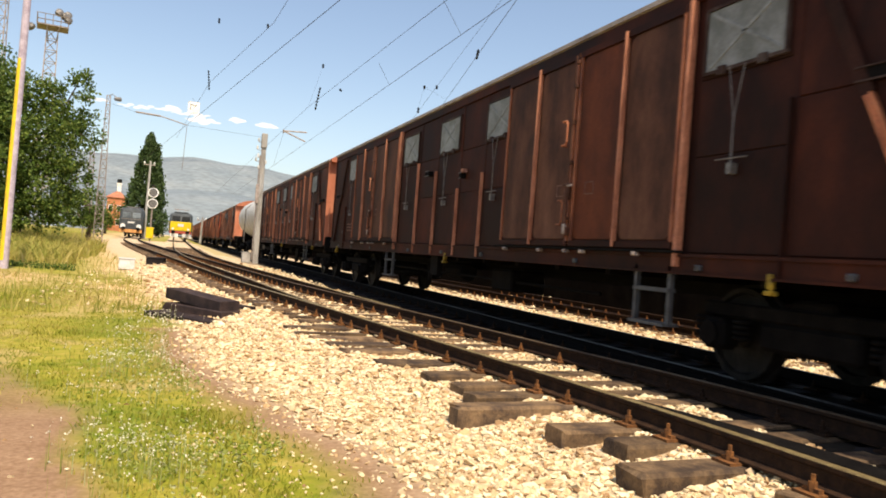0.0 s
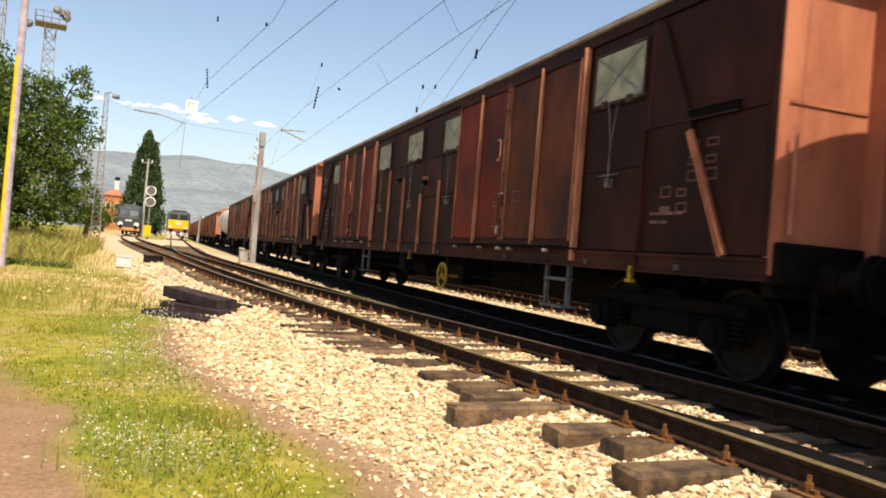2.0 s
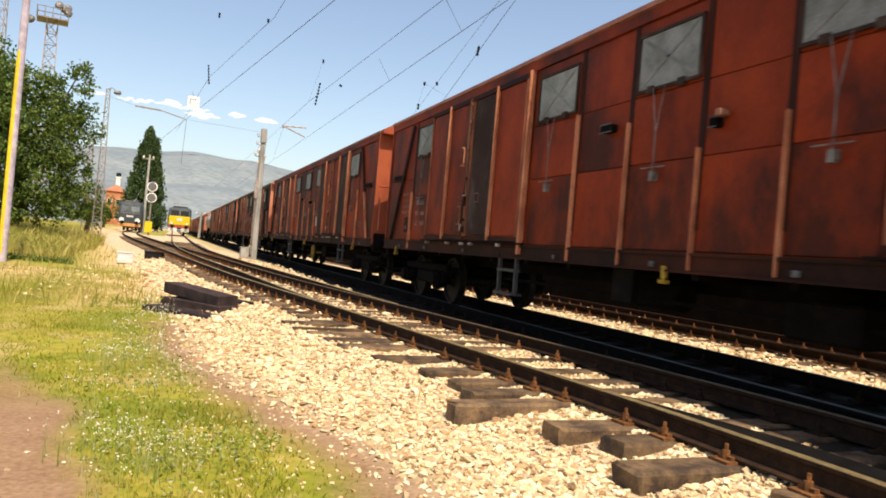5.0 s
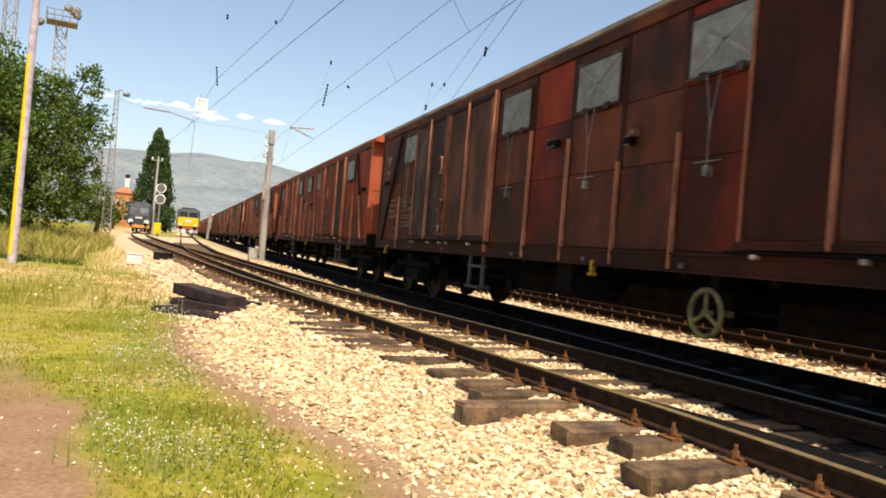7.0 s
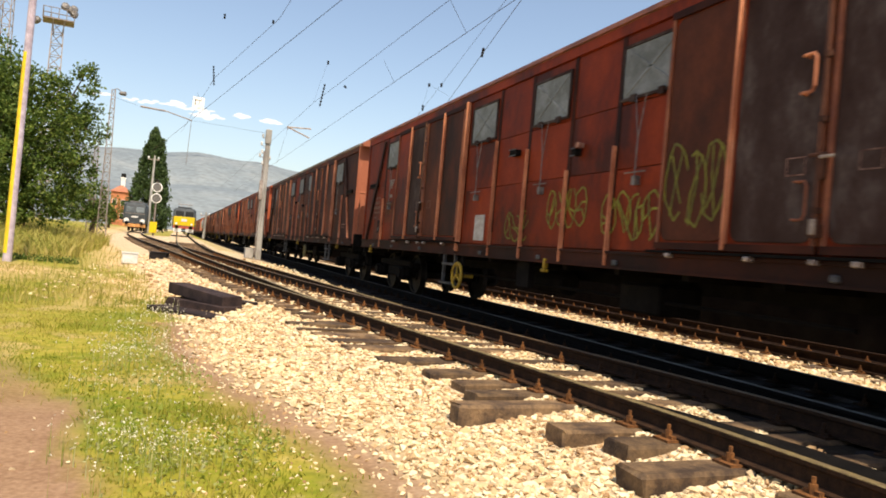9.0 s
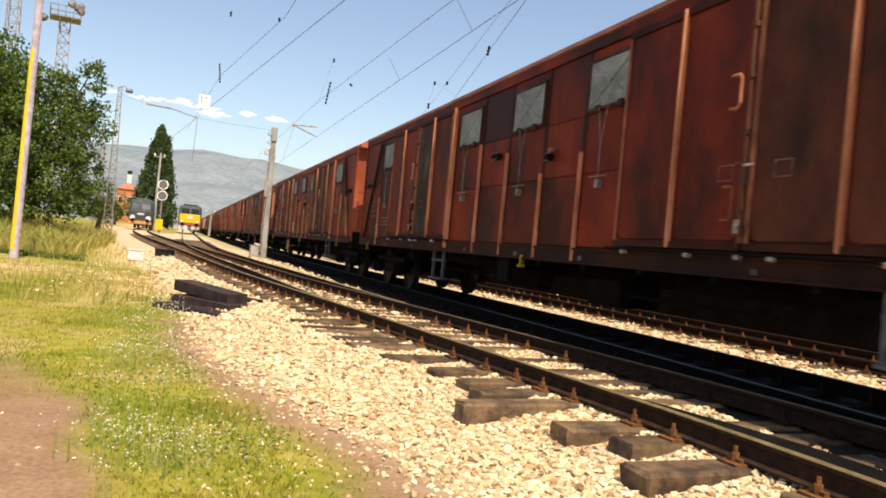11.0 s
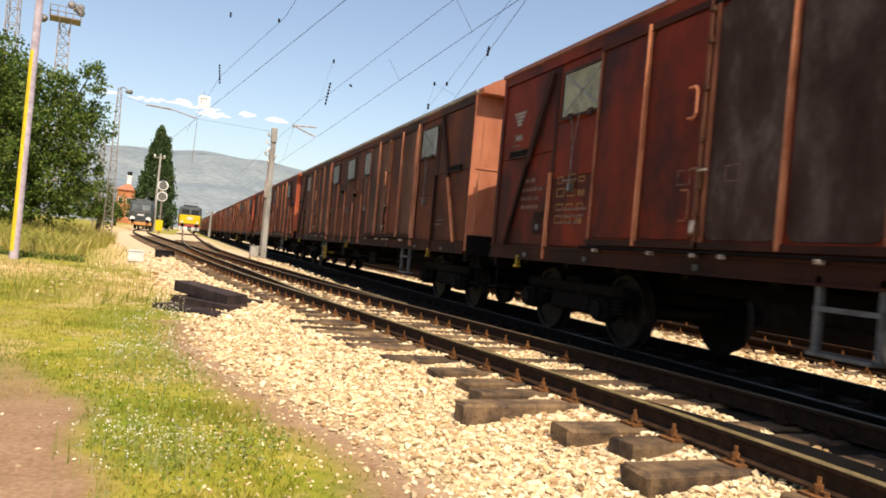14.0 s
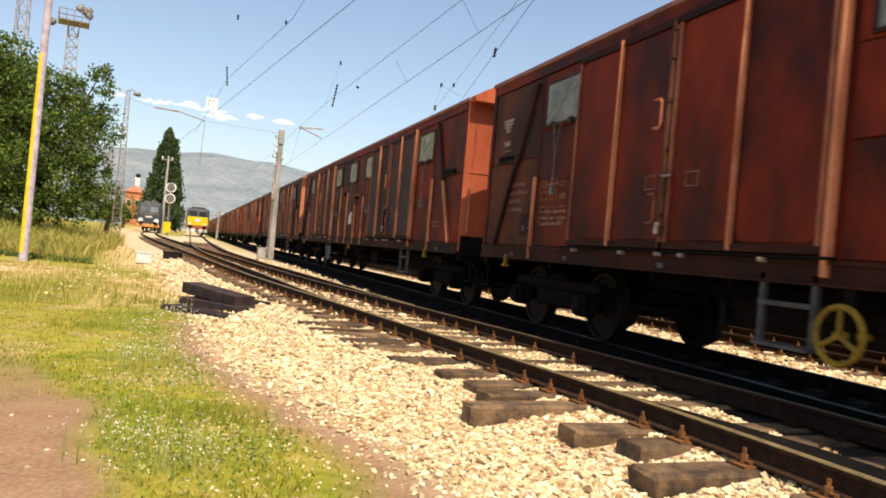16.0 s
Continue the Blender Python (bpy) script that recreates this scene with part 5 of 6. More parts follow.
wire("span_wire", "thin wire slung across the yard between masts", ([Vector((-4.7, 55.0, 9.5)), Vector((-2.6, 48.0, 8.07))], 0.006), ([Vector((0.3, 48.0, 7.65)), Vector((4.08, 40.0, 6.4))], 0.006), ([Vector((6.27, 50.0, 8.2)), Vector((5.79, 50.0, 6.0))], 0.006),
     ([Vector((5.11, 30.0, 8.2)), Vector((4.55, 29.3, 6.35))], 0.003), ([Vector((7.66, 25.0, 6.06)), Vector((7.82, 25.0, 6.8)), Vector((8.6, 25.0, 6.5))], 0.003))


def hung_insulator(a, b, r=0.045):
    t = thing("wire_insulator", "dark ribbed insulator hung in the overhead wires", "insulator", "insulators in the wires")
    a, b = Vector(a), Vector(b)
    bm = bmesh.new()
    tube(bm, a, b, r * 0.35, n=6)
    n = max(2, int((a - b).length / 0.12))
    for i in range(n):
        c = a.lerp(b, (i + 0.5) / n)
        tube(bm, c - (b - a).normalized() * 0.035, c + (b - a).normalized() * 0.035, r, r * 0.7, 8)
    part("ribbed_body", bm, "black", t)


for a, b in (((0.96, 36, 8.59), (1.05, 36, 7.7)), ((5.06, 30, 7.31), (4.93, 30, 6.38)), ((1.04, 30, 9.35), (1.04, 30, 9.15)), ((2.66, 28, 8.87), (2.66, 28, 8.75)), ((5.11, 30, 8.24), (5.11, 30, 8.08)), ((5.45, 28, 6.92), (5.53, 28, 6.86)),
             ((7.82, 25, 6.83), (7.82, 25, 6.73)), ((8.27, 25, 6.9), (8.27, 25, 6.8)), ((7.66, 25, 6.06), (7.66, 25, 5.86)), ((7.82, 20.2, 6.72), (7.70, 19.8, 6.88))):
    hung_insulator(a, b)


def bracket_arm(name, label, rows):
    t = thing(name, label, "cantilever arm", "cantilever arms of the overhead wires")
    for a, b, r in rows:
        part("tube", tubes((Vector(a), Vector(b), r, None, 8)), "mast_steel", t)


bracket_arm("cantilever_arm", "slender steel cantilever arm over the yard track", [((-2.6, 48, 8.07), (-1.19, 48, 8.0), 0.05), ((-1.19, 48, 8.0), (0.3, 48, 7.65), 0.03), ((0.3, 48, 7.65), (0.21, 48, 4.98), 0.014)])
bracket_arm("cantilever_arm", "forked steel cantilever arm over the main track", [((6.27, 50, 8.34), (7.78, 50, 8.42), 0.045), ((6.27, 50, 8.34), (7.72, 50, 7.81), 0.045), ((6.27, 50, 8.2), (6.27, 50, 8.42), 0.05)])


def hung_sign():
    t = thing("wire_sign", "white square sign with a dark corner mark, hung in the wires", "sign", at=(0.57, 45.0, 8.24))
    part("plate", boxes((-0.31, 0.31, -0.015, 0.015, -0.31, 0.36), bevel=0.03), "white_paint", t)
    part("corner_mark", boxes((-0.2, -0.15, -0.019, -0.015, -0.12, 0.2), (-0.2, 0.16, -0.019, -0.015, 0.15, 0.2)), "steel_grey", t)
    part("hanger", tubes((Vector((0, 0, 0.36)), Vector((-0.1, 0.3, 0.62)), 0.01, None, 5)), "wire", t)


hung_sign()


# ---- standing locomotives, signal, house ----
def cab_front(t, w, z0, z1, depth, mat):
    """A body with chamfered corners and a sloped nose towards the viewer."""
    bm = bmesh.new()
    prof = [(-w / 2, 0.25), (-w / 2 + 0.25, 0.0), (w / 2 - 0.25, 0.0), (w / 2, 0.25), (w / 2, depth), (-w / 2, depth)]
    rows = []
    for z, k, push in ((z0, 1.0, 0.0), (z0 + (z1 - z0) * 0.5, 1.0, 0.0), (z1 - 0.25, 0.96, 0.3), (z1, 0.82, 0.55)):
        rows.append([bm.verts.new((x * k, y + (push if y < depth else 0), z)) for x, y in prof])
    for a, b in zip(rows, rows[1:]):
        for i in range(6):
            bm.faces.new((a[i], a[(i + 1) % 6], b[(i + 1) % 6], b[i]))
    bm.faces.new(rows[0][::-1])
    bm.faces.new(rows[-1])
    return part("body", bm, mat, t)


def loco_gear(t, depth, buffer_mat):
    part("frame", boxes((-1.3, 1.3, 0.2, depth - 0.2, 0.75, 1.15)), "underframe", t)
    for x in (-0.875, 0.875):
        o = part("buffer", lathe(bmesh.new(), [(0, 0.12), (0.35, 0.12), (0.36, 0.23), (0.42, 0.23)], "y", (0, 0, 0), 14), buffer_mat, t)
        o.matrix_basis = pose(x, 0.05, 1.05, 0, 0, 180)
    for y in (2.0, 4.8, 10.5, 13.3):
        bm = bmesh.new()
        for x in (-0.75, 0.75):
            tube(bm, (x - 0.07, y, 0.5), (x + 0.07, y, 0.5), 0.5, n=18)
        tube(bm, (-0.8, y, 0.5), (0.8, y, 0.5), 0.08, n=8)
        part("wheelset", bm, "wheel_steel", t)


def yellow_loco():
    t = thing("yellow_locomotive", "yellow and black electric locomotive standing on the branch track", "locomotive", at=(0.86, 104.0, 0.38))
    cab_front(t, 2.9, 1.0, 3.55, 16, "loco_dark")
    part("nose_band", boxes((-1.3, 1.3, -0.02, 0.3, 1.25, 2.42), bevel=0.05), "loco_yellow", t, "bright yellow nose panel")
    for s in (-1, 1):
        part("side_band", boxes((min(s * 1.44, s * 1.475), max(s * 1.44, s * 1.475), 0.3, 15.8, 1.25, 2.42)), "loco_yellow", t)
        part("windscreen", boxes((s * 0.6 - 0.5, s * 0.6 + 0.5, 0.0, 0.2, 2.52, 3.15), bevel=0.03), "dark_glass", t)
        part("headlight", lathe(bmesh.new(), [(0, 0.14), (0.06, 0.14), (0.08, 0.1)], "y", (s * 0.95, -0.09, 1.5), 14), "white_paint", t)
        part("skirt", boxes((s * 0.75 - 0.5, s * 0.75 + 0.5, -0.05, 0.1, 0.42, 1.1), bevel=0.03), "white_paint", t, "white skirt panel")
    part("number_board", boxes((-0.35, 0.35, -0.06, -0.02, 1.8, 2.15), bevel=0.01), "white_paint", t)
    part("buffer_beam", boxes((-1.35, 1.35, -0.1, 0.1, 0.9, 1.2), bevel=0.02), "red_paint", t)
    part("roof_gear", boxes((-0.9, 0.9, 1.2, 12, 3.55, 3.75), bevel=0.05), "loco_dark", t)
    part("pantograph", tubes((Vector((-0.5, 2.5, 3.75)), Vector((-0.5, 3.6, 4.05)), 0.04, None, 6), (Vector((0.5, 2.5, 3.75)), Vector((0.5, 3.6, 4.05)), 0.04, None, 6), (Vector((-0.9, 2.5, 4.1)), Vector((0.9, 2.5, 4.1)), 0.05, None, 6)), "mast_steel", t)
    loco_gear(t, 16, "underframe")


def dark_loco():
    t = thing("dark_locomotive", "dark grey locomotive standing on the yard track", "locomotive", at=(-5.13, 104.0, 0.38))
    cab_front(t, 2.8, 1.0, 3.7, 15, "loco_dark")
    for s in (-1, 1):
        part("windscreen", boxes((s * 0.6 - 0.48, s * 0.6 + 0.48, 0.0, 0.22, 2.45, 3.1), bevel=0.03), "loco_glass", t)
        part("headlight", lathe(bmesh.new(), [(0, 0.3), (0.12, 0.3), (0.14, 0.22)], "y", (s * 0.95, -0.14, 1.35), 16), "white_paint", t, "large round white lamp")
    part("number_board", boxes((-0.4, 0.4, -0.05, 0.0, 1.75, 1.95)), "white_paint", t)
    part("buffer_beam", boxes((-1.35, 1.35, -0.12, 0.1, 0.55, 0.95), bevel=0.02), "rail_orange", t, "faded orange buffer beam")
    part("waist_band", boxes((-1.2, 1.2, -0.015, 0.2, 2.2, 2.32)), "steel_grey", t)
    part("roof_gear", boxes((-0.8, 0.8, 1.5, 11, 3.7, 3.9), bevel=0.05), "steel_grey", t)
    loco_gear(t, 15, "underframe")


M["loco_glass"] = surface("loco_glass", (0.16, 0.19, 0.21), (0.1, 0.12, 0.14), None, 0.15, scale=2, bump=0.02)
M["rail_orange"] = surface("rail_orange", (0.5, 0.24, 0.08), (0.35, 0.17, 0.06), None, 0.6, scale=3)
yellow_loco()
dark_loco()


def signal():
    t = thing("light_signal", "light signal with two white-rimmed discs and a yellow box", "railway signal", at=(-2.27, 85.0, 0.2))
    part("mast", tubes((Vector((0, 0, 0)), Vector((0, 0, 5.9)), 0.09, 0.08, 10)), "mast_steel", t)
    for z in (5.1, 3.95):
        d = part("disc", lathe(bmesh.new(), [(-0.06, 0.4), (-0.04, 0.52), (0.02, 0.52), (0.04, 0.4)], "y", (0.02, -0.1, z), 20), "white_paint", t, "round signal disc with a white rim")
        part("lamp_face", lathe(bmesh.new(), [(-0.09, 0.4), (-0.06, 0.43), (-0.05, 0.43)], "y", (0.02, -0.1, z), 18), "steel_grey", d)
    part("hood", boxes((-0.25, 0.25, -0.35, -0.1, 5.75, 5.9), bevel=0.02), "black", t)
    part("relay_box", boxes((-0.42, 0.3, -0.35, 0.1, 0.3, 1.45), bevel=0.03), "loco_yellow", t, "yellow-painted relay box")


signal()


def small_house():
    t = thing("small_house", "orange plastered house with a tiled roof and a tall chimney", "house", at=(-11.3, 170.0, 0.6))
    part("wall", boxes((-2.0, 1.6, 0, 6, 0, 7.4), bevel=0.02), "plaster_orange", t)
    part("lower_wing", boxes((1.6, 3.6, -0.5, 5, 0, 5.0), bevel=0.02), "plaster_white", t, "white plastered wing")
    bm = bmesh.new()
    for pts in (((-2.3, -0.3, 7.3), (1.9, -0.3, 7.3), (-0.2, 3, 9.0)), ((1.9, -0.3, 7.3), (1.9, 6.3, 7.3), (-0.2, 3, 9.0)), ((1.9, 6.3, 7.3), (-2.3, 6.3, 7.3), (-0.2, 3, 9.0)), ((-2.3, 6.3, 7.3), (-2.3, -0.3, 7.3), (-0.2, 3, 9.0))):
        bm.faces.new([bm.verts.new(p) for p in pts])
    bm.faces.new([bm.verts.new(p) for p in ((-2.3, -0.3, 7.3), (-2.3, 6.3, 7.3), (1.9, 6.3, 7.3), (1.9, -0.3, 7.3))])
    r = part("roof", bm, "roof_tile", t)
    part("chimney", boxes((-0.45, 0.35, 2.5, 3.2, 8.3, 10.2), (-0.55, 0.45, 2.4, 3.3, 10.2, 10.5), bevel=0.02), "white_paint", r, "white chimney with a dark cap")
    part("chimney_cap", boxes((-0.5, 0.4, 2.45, 3.25, 10.5, 11.3), bevel=0.05), "black", r)
    for x, z in ((-1.2, 4.4), (0.4, 4.4), (-1.2, 1.6), (0.4, 1.6)):
        w = part("window", boxes((x - 0.45, x + 0.45, -0.06, 0.02, z, z + 1.3), bevel=0.01), "white_paint", t)
        part("pane", boxes((x - 0.37, x + 0.37, -0.075, -0.06, z + 0.08, z + 1.22)), "dark_glass", w)
    part("window", boxes((2.2, 3.0, -0.56, -0.5, 2.6, 3.8)), "dark_glass", t)


small_house()


# ---- things on the ground ----
def timber(name, label, mat, size, at, rot, tilt=0.0, roll=0.0):
    bm = bmesh.new()
    l, w, h = size
    box(bm, -l / 2, l / 2, -w / 2, w / 2, 0, h, bevel=0.015)
    rnd = random.Random(int(at[0] * 100))
    for v in bm.verts:
        v.co += Vector((rnd.uniform(-0.015, 0.015), rnd.uniform(-0.01, 0.01), rnd.uniform(-0.006, 0.006)))
    o = part(name, bm, mat)
    o.matrix_basis = pose(*at, roll, tilt, rot)
    return tagged(o, label, "railway sleeper", "discarded sleepers")


timber("discarded_sleeper", "tarred black timber sleeper lying under another", "sleeper_tar", (1.8, 0.36, 0.24), (0.9, 14.7, -0.42), -60)
timber("discarded_sleeper", "dusty brown timber sleeper lying in the grass", "sleeper_tar", (1.8, 0.42, 0.2), (0.3, 13.15, -0.51), -56)
timber("discarded_sleeper", "dusty brown timber sleeper under the pile", "sleeper_tar", (1.8, 0.42, 0.22), (0.56, 13.8, -0.43), -58)
timber("discarded_sleeper", "tarred black timber sleeper on top of the pile", "sleeper_tar", (1.75, 0.4, 0.2), (0.56, 13.95, -0.2), -60, 3.0)


def ground_box(name, label, mat, size, at, rot=4):
    t = thing(name, label, "lineside box", at=at, turn=rot)
    w, d, h = size
    part("housing", boxes((-w / 2, w / 2, -d / 2, d / 2, 0, h), bevel=0.02), mat, t)
    part("lid", boxes((-w / 2 - 0.02, w / 2 + 0.02, -d / 2 - 0.02, d / 2 + 0.02, h, h + 0.04), bevel=0.01), mat, t)


ground_box("cable_box", "white-painted concrete cable box in the grass", "white_paint", (0.52, 0.5, 0.36), (-1.48, 29.2, -0.34))
ground_box("point_motor_box", "dark steel point motor box by the track", "sleeper_black", (0.66, 0.9, 0.32), (-0.56, 32.4, -0.3), -5)
ground_box("base_block", "pale concrete block at the foot of the mast", "concrete", (0.42, 0.4, 0.5), (3.62, 40.2, -0.12))


# ---- plants ----
def leaf_material(name, stops, rough=0.6, glow=0.25, patch=0.0):
    m = bpy.data.materials.new(name)
    m.use_nodes = True
    n, ln = m.node_tree.nodes, m.node_tree.links
    bs = n["Principled BSDF"]
    g = n.new("ShaderNodeNewGeometry")
    r = n.new("ShaderNodeValToRGB")
    els = r.color_ramp.elements
    els[0].position, els[0].color = 0.0, (*stops[0], 1)
    els[1].position, els[1].color = 1.0, (*stops[-1], 1)
    for i, c in enumerate(stops[1:-1]):
        els.new((i + 1) / (len(stops) - 1)).color = (*c, 1)
    if patch:
        # whole patches of ground lean to green or to straw
        tx, nz, mm = n.new("ShaderNodeTexCoord"), n.new("ShaderNodeTexNoise"), n.new("ShaderNodeMix")
        nz.inputs["Scale"].default_value, nz.inputs["Detail"].default_value = 0.8, 3.0
        st = n.new("ShaderNodeMapRange")
        st.inputs["From Min"].default_value, st.inputs["From Max"].default_value = 0.36, 0.64
        ln.new(tx.outputs["Object"], nz.inputs["Vector"])
        ln.new(nz.outputs["Fac"], st.inputs["Value"])
        mm.inputs["Factor"].default_value = patch
        ln.new(g.outputs["Random Per Island"], mm.inputs[2])
        ln.new(st.outputs[0], mm.inputs[3])
        ln.new(mm.outputs[0], r.inputs["Fac"])
    else:
        ln.new(g.outputs["Random Per Island"], r.inputs["Fac"])
    ln.new(r.outputs[0], bs.inputs["Base Color"])
    bs.inputs["Roughness"].default_value = rough
    bs.inputs["Specular IOR Level"].default_value = 0.25
    tr = n.new("ShaderNodeBsdfTranslucent")
    ln.new(r.outputs[0], tr.inputs["Color"])
    mx = n.new("ShaderNodeMixShader")
    mx.inputs[0].default_value = glow
    ln.new(bs.outputs[0], mx.inputs[1])
    ln.new(tr.outputs[0], mx.inputs[2])
    ln.new(mx.outputs[0], n["Material Output"].inputs["Surface"])
    return m


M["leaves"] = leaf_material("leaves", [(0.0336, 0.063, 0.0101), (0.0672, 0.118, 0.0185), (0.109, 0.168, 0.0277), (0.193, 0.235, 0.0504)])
M["cypress_leaves"] = leaf_material("cypress_leaves", [(0.028, 0.055, 0.016), (0.045, 0.08, 0.024), (0.07, 0.11, 0.032)], glow=0.12)
M["grass_blades"] = leaf_material("grass_blades", [(0.13, 0.19, 0.014), (0.22, 0.25, 0.022), (0.32, 0.3, 0.045), (0.4, 0.33, 0.08), (0.56, 0.44, 0.2)], glow=0.45, patch=0.55)
M["weed_leaves"] = leaf_material("weed_leaves", [(0.17, 0.23, 0.03), (0.26, 0.31, 0.05), (0.33, 0.36, 0.1), (0.44, 0.44, 0.24)], glow=0.3)
M["dry_grass"] = leaf_material("dry_grass", [(0.17, 0.22, 0.03), (0.3, 0.29, 0.06), (0.42, 0.35, 0.1), (0.55, 0.43, 0.18)], glow=0.3, patch=0.5)
M["petals"] = leaf_material("petals", [(0.72, 0.68, 0.54), (0.8, 0.77, 0.66)], glow=0.2)
M["stones"] = leaf_material("stones", [(0.26, 0.15, 0.075), (0.5, 0.34, 0.18), (0.64, 0.5, 0.3), (0.78, 0.67, 0.46), (0.68, 0.54, 0.33), (0.42, 0.31, 0.2)], 0.9, 0.0)


def cards(name, centres, sizes, material, parent=None, up=0.0, label="", aspect=0.6, fold=0.25):
    """Many small bent leaves as one mesh: two triangles each, folded along the middle."""
    rs = np.random.RandomState(len(centres) + 7)
    n = len(centres)
    a = rs.normal(size=(n, 3))
    a[:, 2] = a[:, 2] * (1 - up) + up * np.abs(rs.normal(size=n)) * 2
    a /= np.linalg.norm(a, axis=1, keepdims=True)
    b = np.cross(a, rs.normal(size=(n, 3)))
    b /= np.linalg.norm(b, axis=1, keepdims=True)
    c = np.cross(a, b)
    s = np.asarray(sizes)[:, None]
    p = np.asarray(centres)
    v = np.stack([p - a * s / 2, p + b * s * aspect / 2 + c * s * fold, p + a * s / 2, p - b * s * aspect / 2 + c * s * fold], 1).reshape(-1, 3)
    i = np.arange(n)[:, None] * 4
    f = np.concatenate([np.concatenate([i, i + 1, i + 2], 1), np.concatenate([i, i + 2, i + 3], 1)])
    me = bpy.data.meshes.new(name)
    me.from_pydata(v.tolist(), [], f.tolist())
    return part_of(name, me, material, parent, label)


def leafy_tree(at, crowns, trunk_h, seed, count, size=0.2, label="leafy green broadleaved tree behind tall grass"):
    rs = np.random.RandomState(seed)
    t = thing("broadleaved_tree", label, "tree", "trees beside the yard", at=at)
    bm = bmesh.new()
    tube(bm, (0, 0, -0.2), (0.1, 0, trunk_h), 0.22, 0.14, 10)
    for c, r in crowns:
        mid = Vector((c[0] * 0.4, c[1] * 0.4, trunk_h + (c[2] - trunk_h) * 0.4))
        tube(bm, (0.1, 0, trunk_h - 0.1), mid, 0.1, 0.07, 7)
        tube(bm, mid, Vector(c), 0.07, 0.03, 6)
        for k in range(4):
            d = Vector(rs.normal(size=3)).normalized() * r * 0.8
            tube(bm, Vector(c), Vector(c) + d, 0.025, 0.008, 5)
    part("trunk", bm, "bark", t)
    pts = []
    vol = np.array([r ** 2.2 for _, r in crowns])
    for (c, r), k in zip(crowns, (vol / vol.sum() * count).astype(int)):
        # clumps of leaves on the outside of each bough, with gaps between them
        m = max(10, int(16 * r * r))
        d = rs.normal(size=(m, 3))
        d /= np.linalg.norm(d, axis=1, keepdims=True)
        cl = np.array(c) + d * r * rs.uniform(0.55, 1.08, size=(m, 1)) * np.array([1, 1, 0.92])
        w = rs.randint(0, m, size=k)
        pts.append(cl[w] + rs.normal(size=(k, 3)) * 0.15 * (0.8 + 0.35 * r))
    pts = np.concatenate(pts)
    cards("crown", pts, rs.uniform(0.6, 1.25, size=len(pts)) * size, "leaves", t, 0.0, "", 0.62)
    return t


leafy_tree((-7.25, 42.0, 0.6), [((0.0, 0, 5.2), 2.3), ((1.5, -0.5, 4.0), 1.8), ((1.9, 0, 6.6), 1.25), ((2.2, 0.2, 7.7), 0.75), ((-1.4, 0.4, 6.6), 1.9), ((-1.8, -0.5, 4.0), 2.0), ((0.8, -0.8, 2.3), 1.7), ((-1.0, -0.9, 2.0), 1.7), ((2.3, -0.2, 5.2), 1.1), ((2.4, 0.0, 2.6), 1.1), ((-2.4, -1.2, 1.0), 1.2), ((-0.9, -1.5, 0.7), 1.1), ((0.7, -1.4, 0.8), 1.1), ((1.9, -0.9, 1.1), 0.9)], 2.4, 3, 24000, 0.19)
leafy_tree((-9.6, 40.0, 0.7), [((0.0, 0, 5.6), 2.4), ((1.2, 0, 7.4), 1.5), ((-1.3, 0.3, 6.8), 1.8), ((0.3, -1.0, 2.9), 2.2), ((-1.8, 0, 3.6), 2.1), ((1.6, -0.6, 4.2), 1.7), ((0.0, -1.2, 0.8), 1.3), ((1.6, -1.0, 0.9), 1.2)], 2.4, 5, 13500, 0.21)
leafy_tree((-11.5, 50.0, 0.8), [((0.0, 0, 6.6), 2.6), ((1.6, 0, 8.2), 1.6), ((-1.3, 0.3, 8.6), 1.8), ((0.3, -1.0, 3.4), 2.4)], 2.8, 9, 6000, 0.24)
leafy_tree((-5.4, 56.0, 0.4), [((0.0, 0, 2.2), 1.3), ((0.6, 0, 1.2), 1.0), ((-0.8, 0.3, 1.6), 1.2)], 0.8, 11, 2600, 0.2, "low green bush by the lattice mast")
leafy_tree((-8.6, 110.0, 0.4), [((0.0, 0, 2.6), 1.9), ((-1.6, 0, 2.2), 1.7), ((-3.2, 0.3, 3.0), 2.2)], 1.0, 12, 2200, 0.32, "low green bush beside the yard")


def cypress(at, high, radius):
    rs = np.random.RandomState(21)
    t = thing("cypress", "tall dark green conical cypress behind the locomotives", "tree", at=at)
    part("trunk", tubes((Vector((0, 0, -0.3)), Vector((0, 0, high * 0.9)), 0.4, 0.08, 8)), "bark", t)
    pts = []
    for i in range(430):
        f = rs.uniform(0.02, 0.99) ** 0.85
        rad = radius * (1 - f) ** 0.72 * (0.45 + 0.55 * min(1.0, f / 0.14)) * rs.uniform(0.72, 1.1)
        a = rs.uniform(0, 2 * np.pi)
        c = np.array([rad * np.cos(a), rad * np.sin(a), high * f])
        k = 30
        pts.append(c + rs.normal(size=(k, 3)) * np.array([0.32, 0.32, 0.62]) * (0.45 + 0.55 * (1 - f)))
    # a second, lower leader
    for i in range(120):
        f = rs.uniform(0.3, 0.99)
        rad = radius * 0.55 * (1 - f) ** 0.7
        a = rs.uniform(0, 2 * np.pi)
        c = np.array([1.2 + rad * np.cos(a), rad * np.sin(a), high * 0.9 * f])
        pts.append(c + rs.normal(size=(22, 3)) * np.array([0.3, 0.3, 0.6]) * 0.7)
    pts = np.concatenate(pts)
    cards("crown", pts, rs.uniform(0.35, 0.75, size=len(pts)), "cypress_leaves", t, 0.7, "", 0.5)


cypress((-5.1, 150.0, 0.4), 18.8, 4.3)


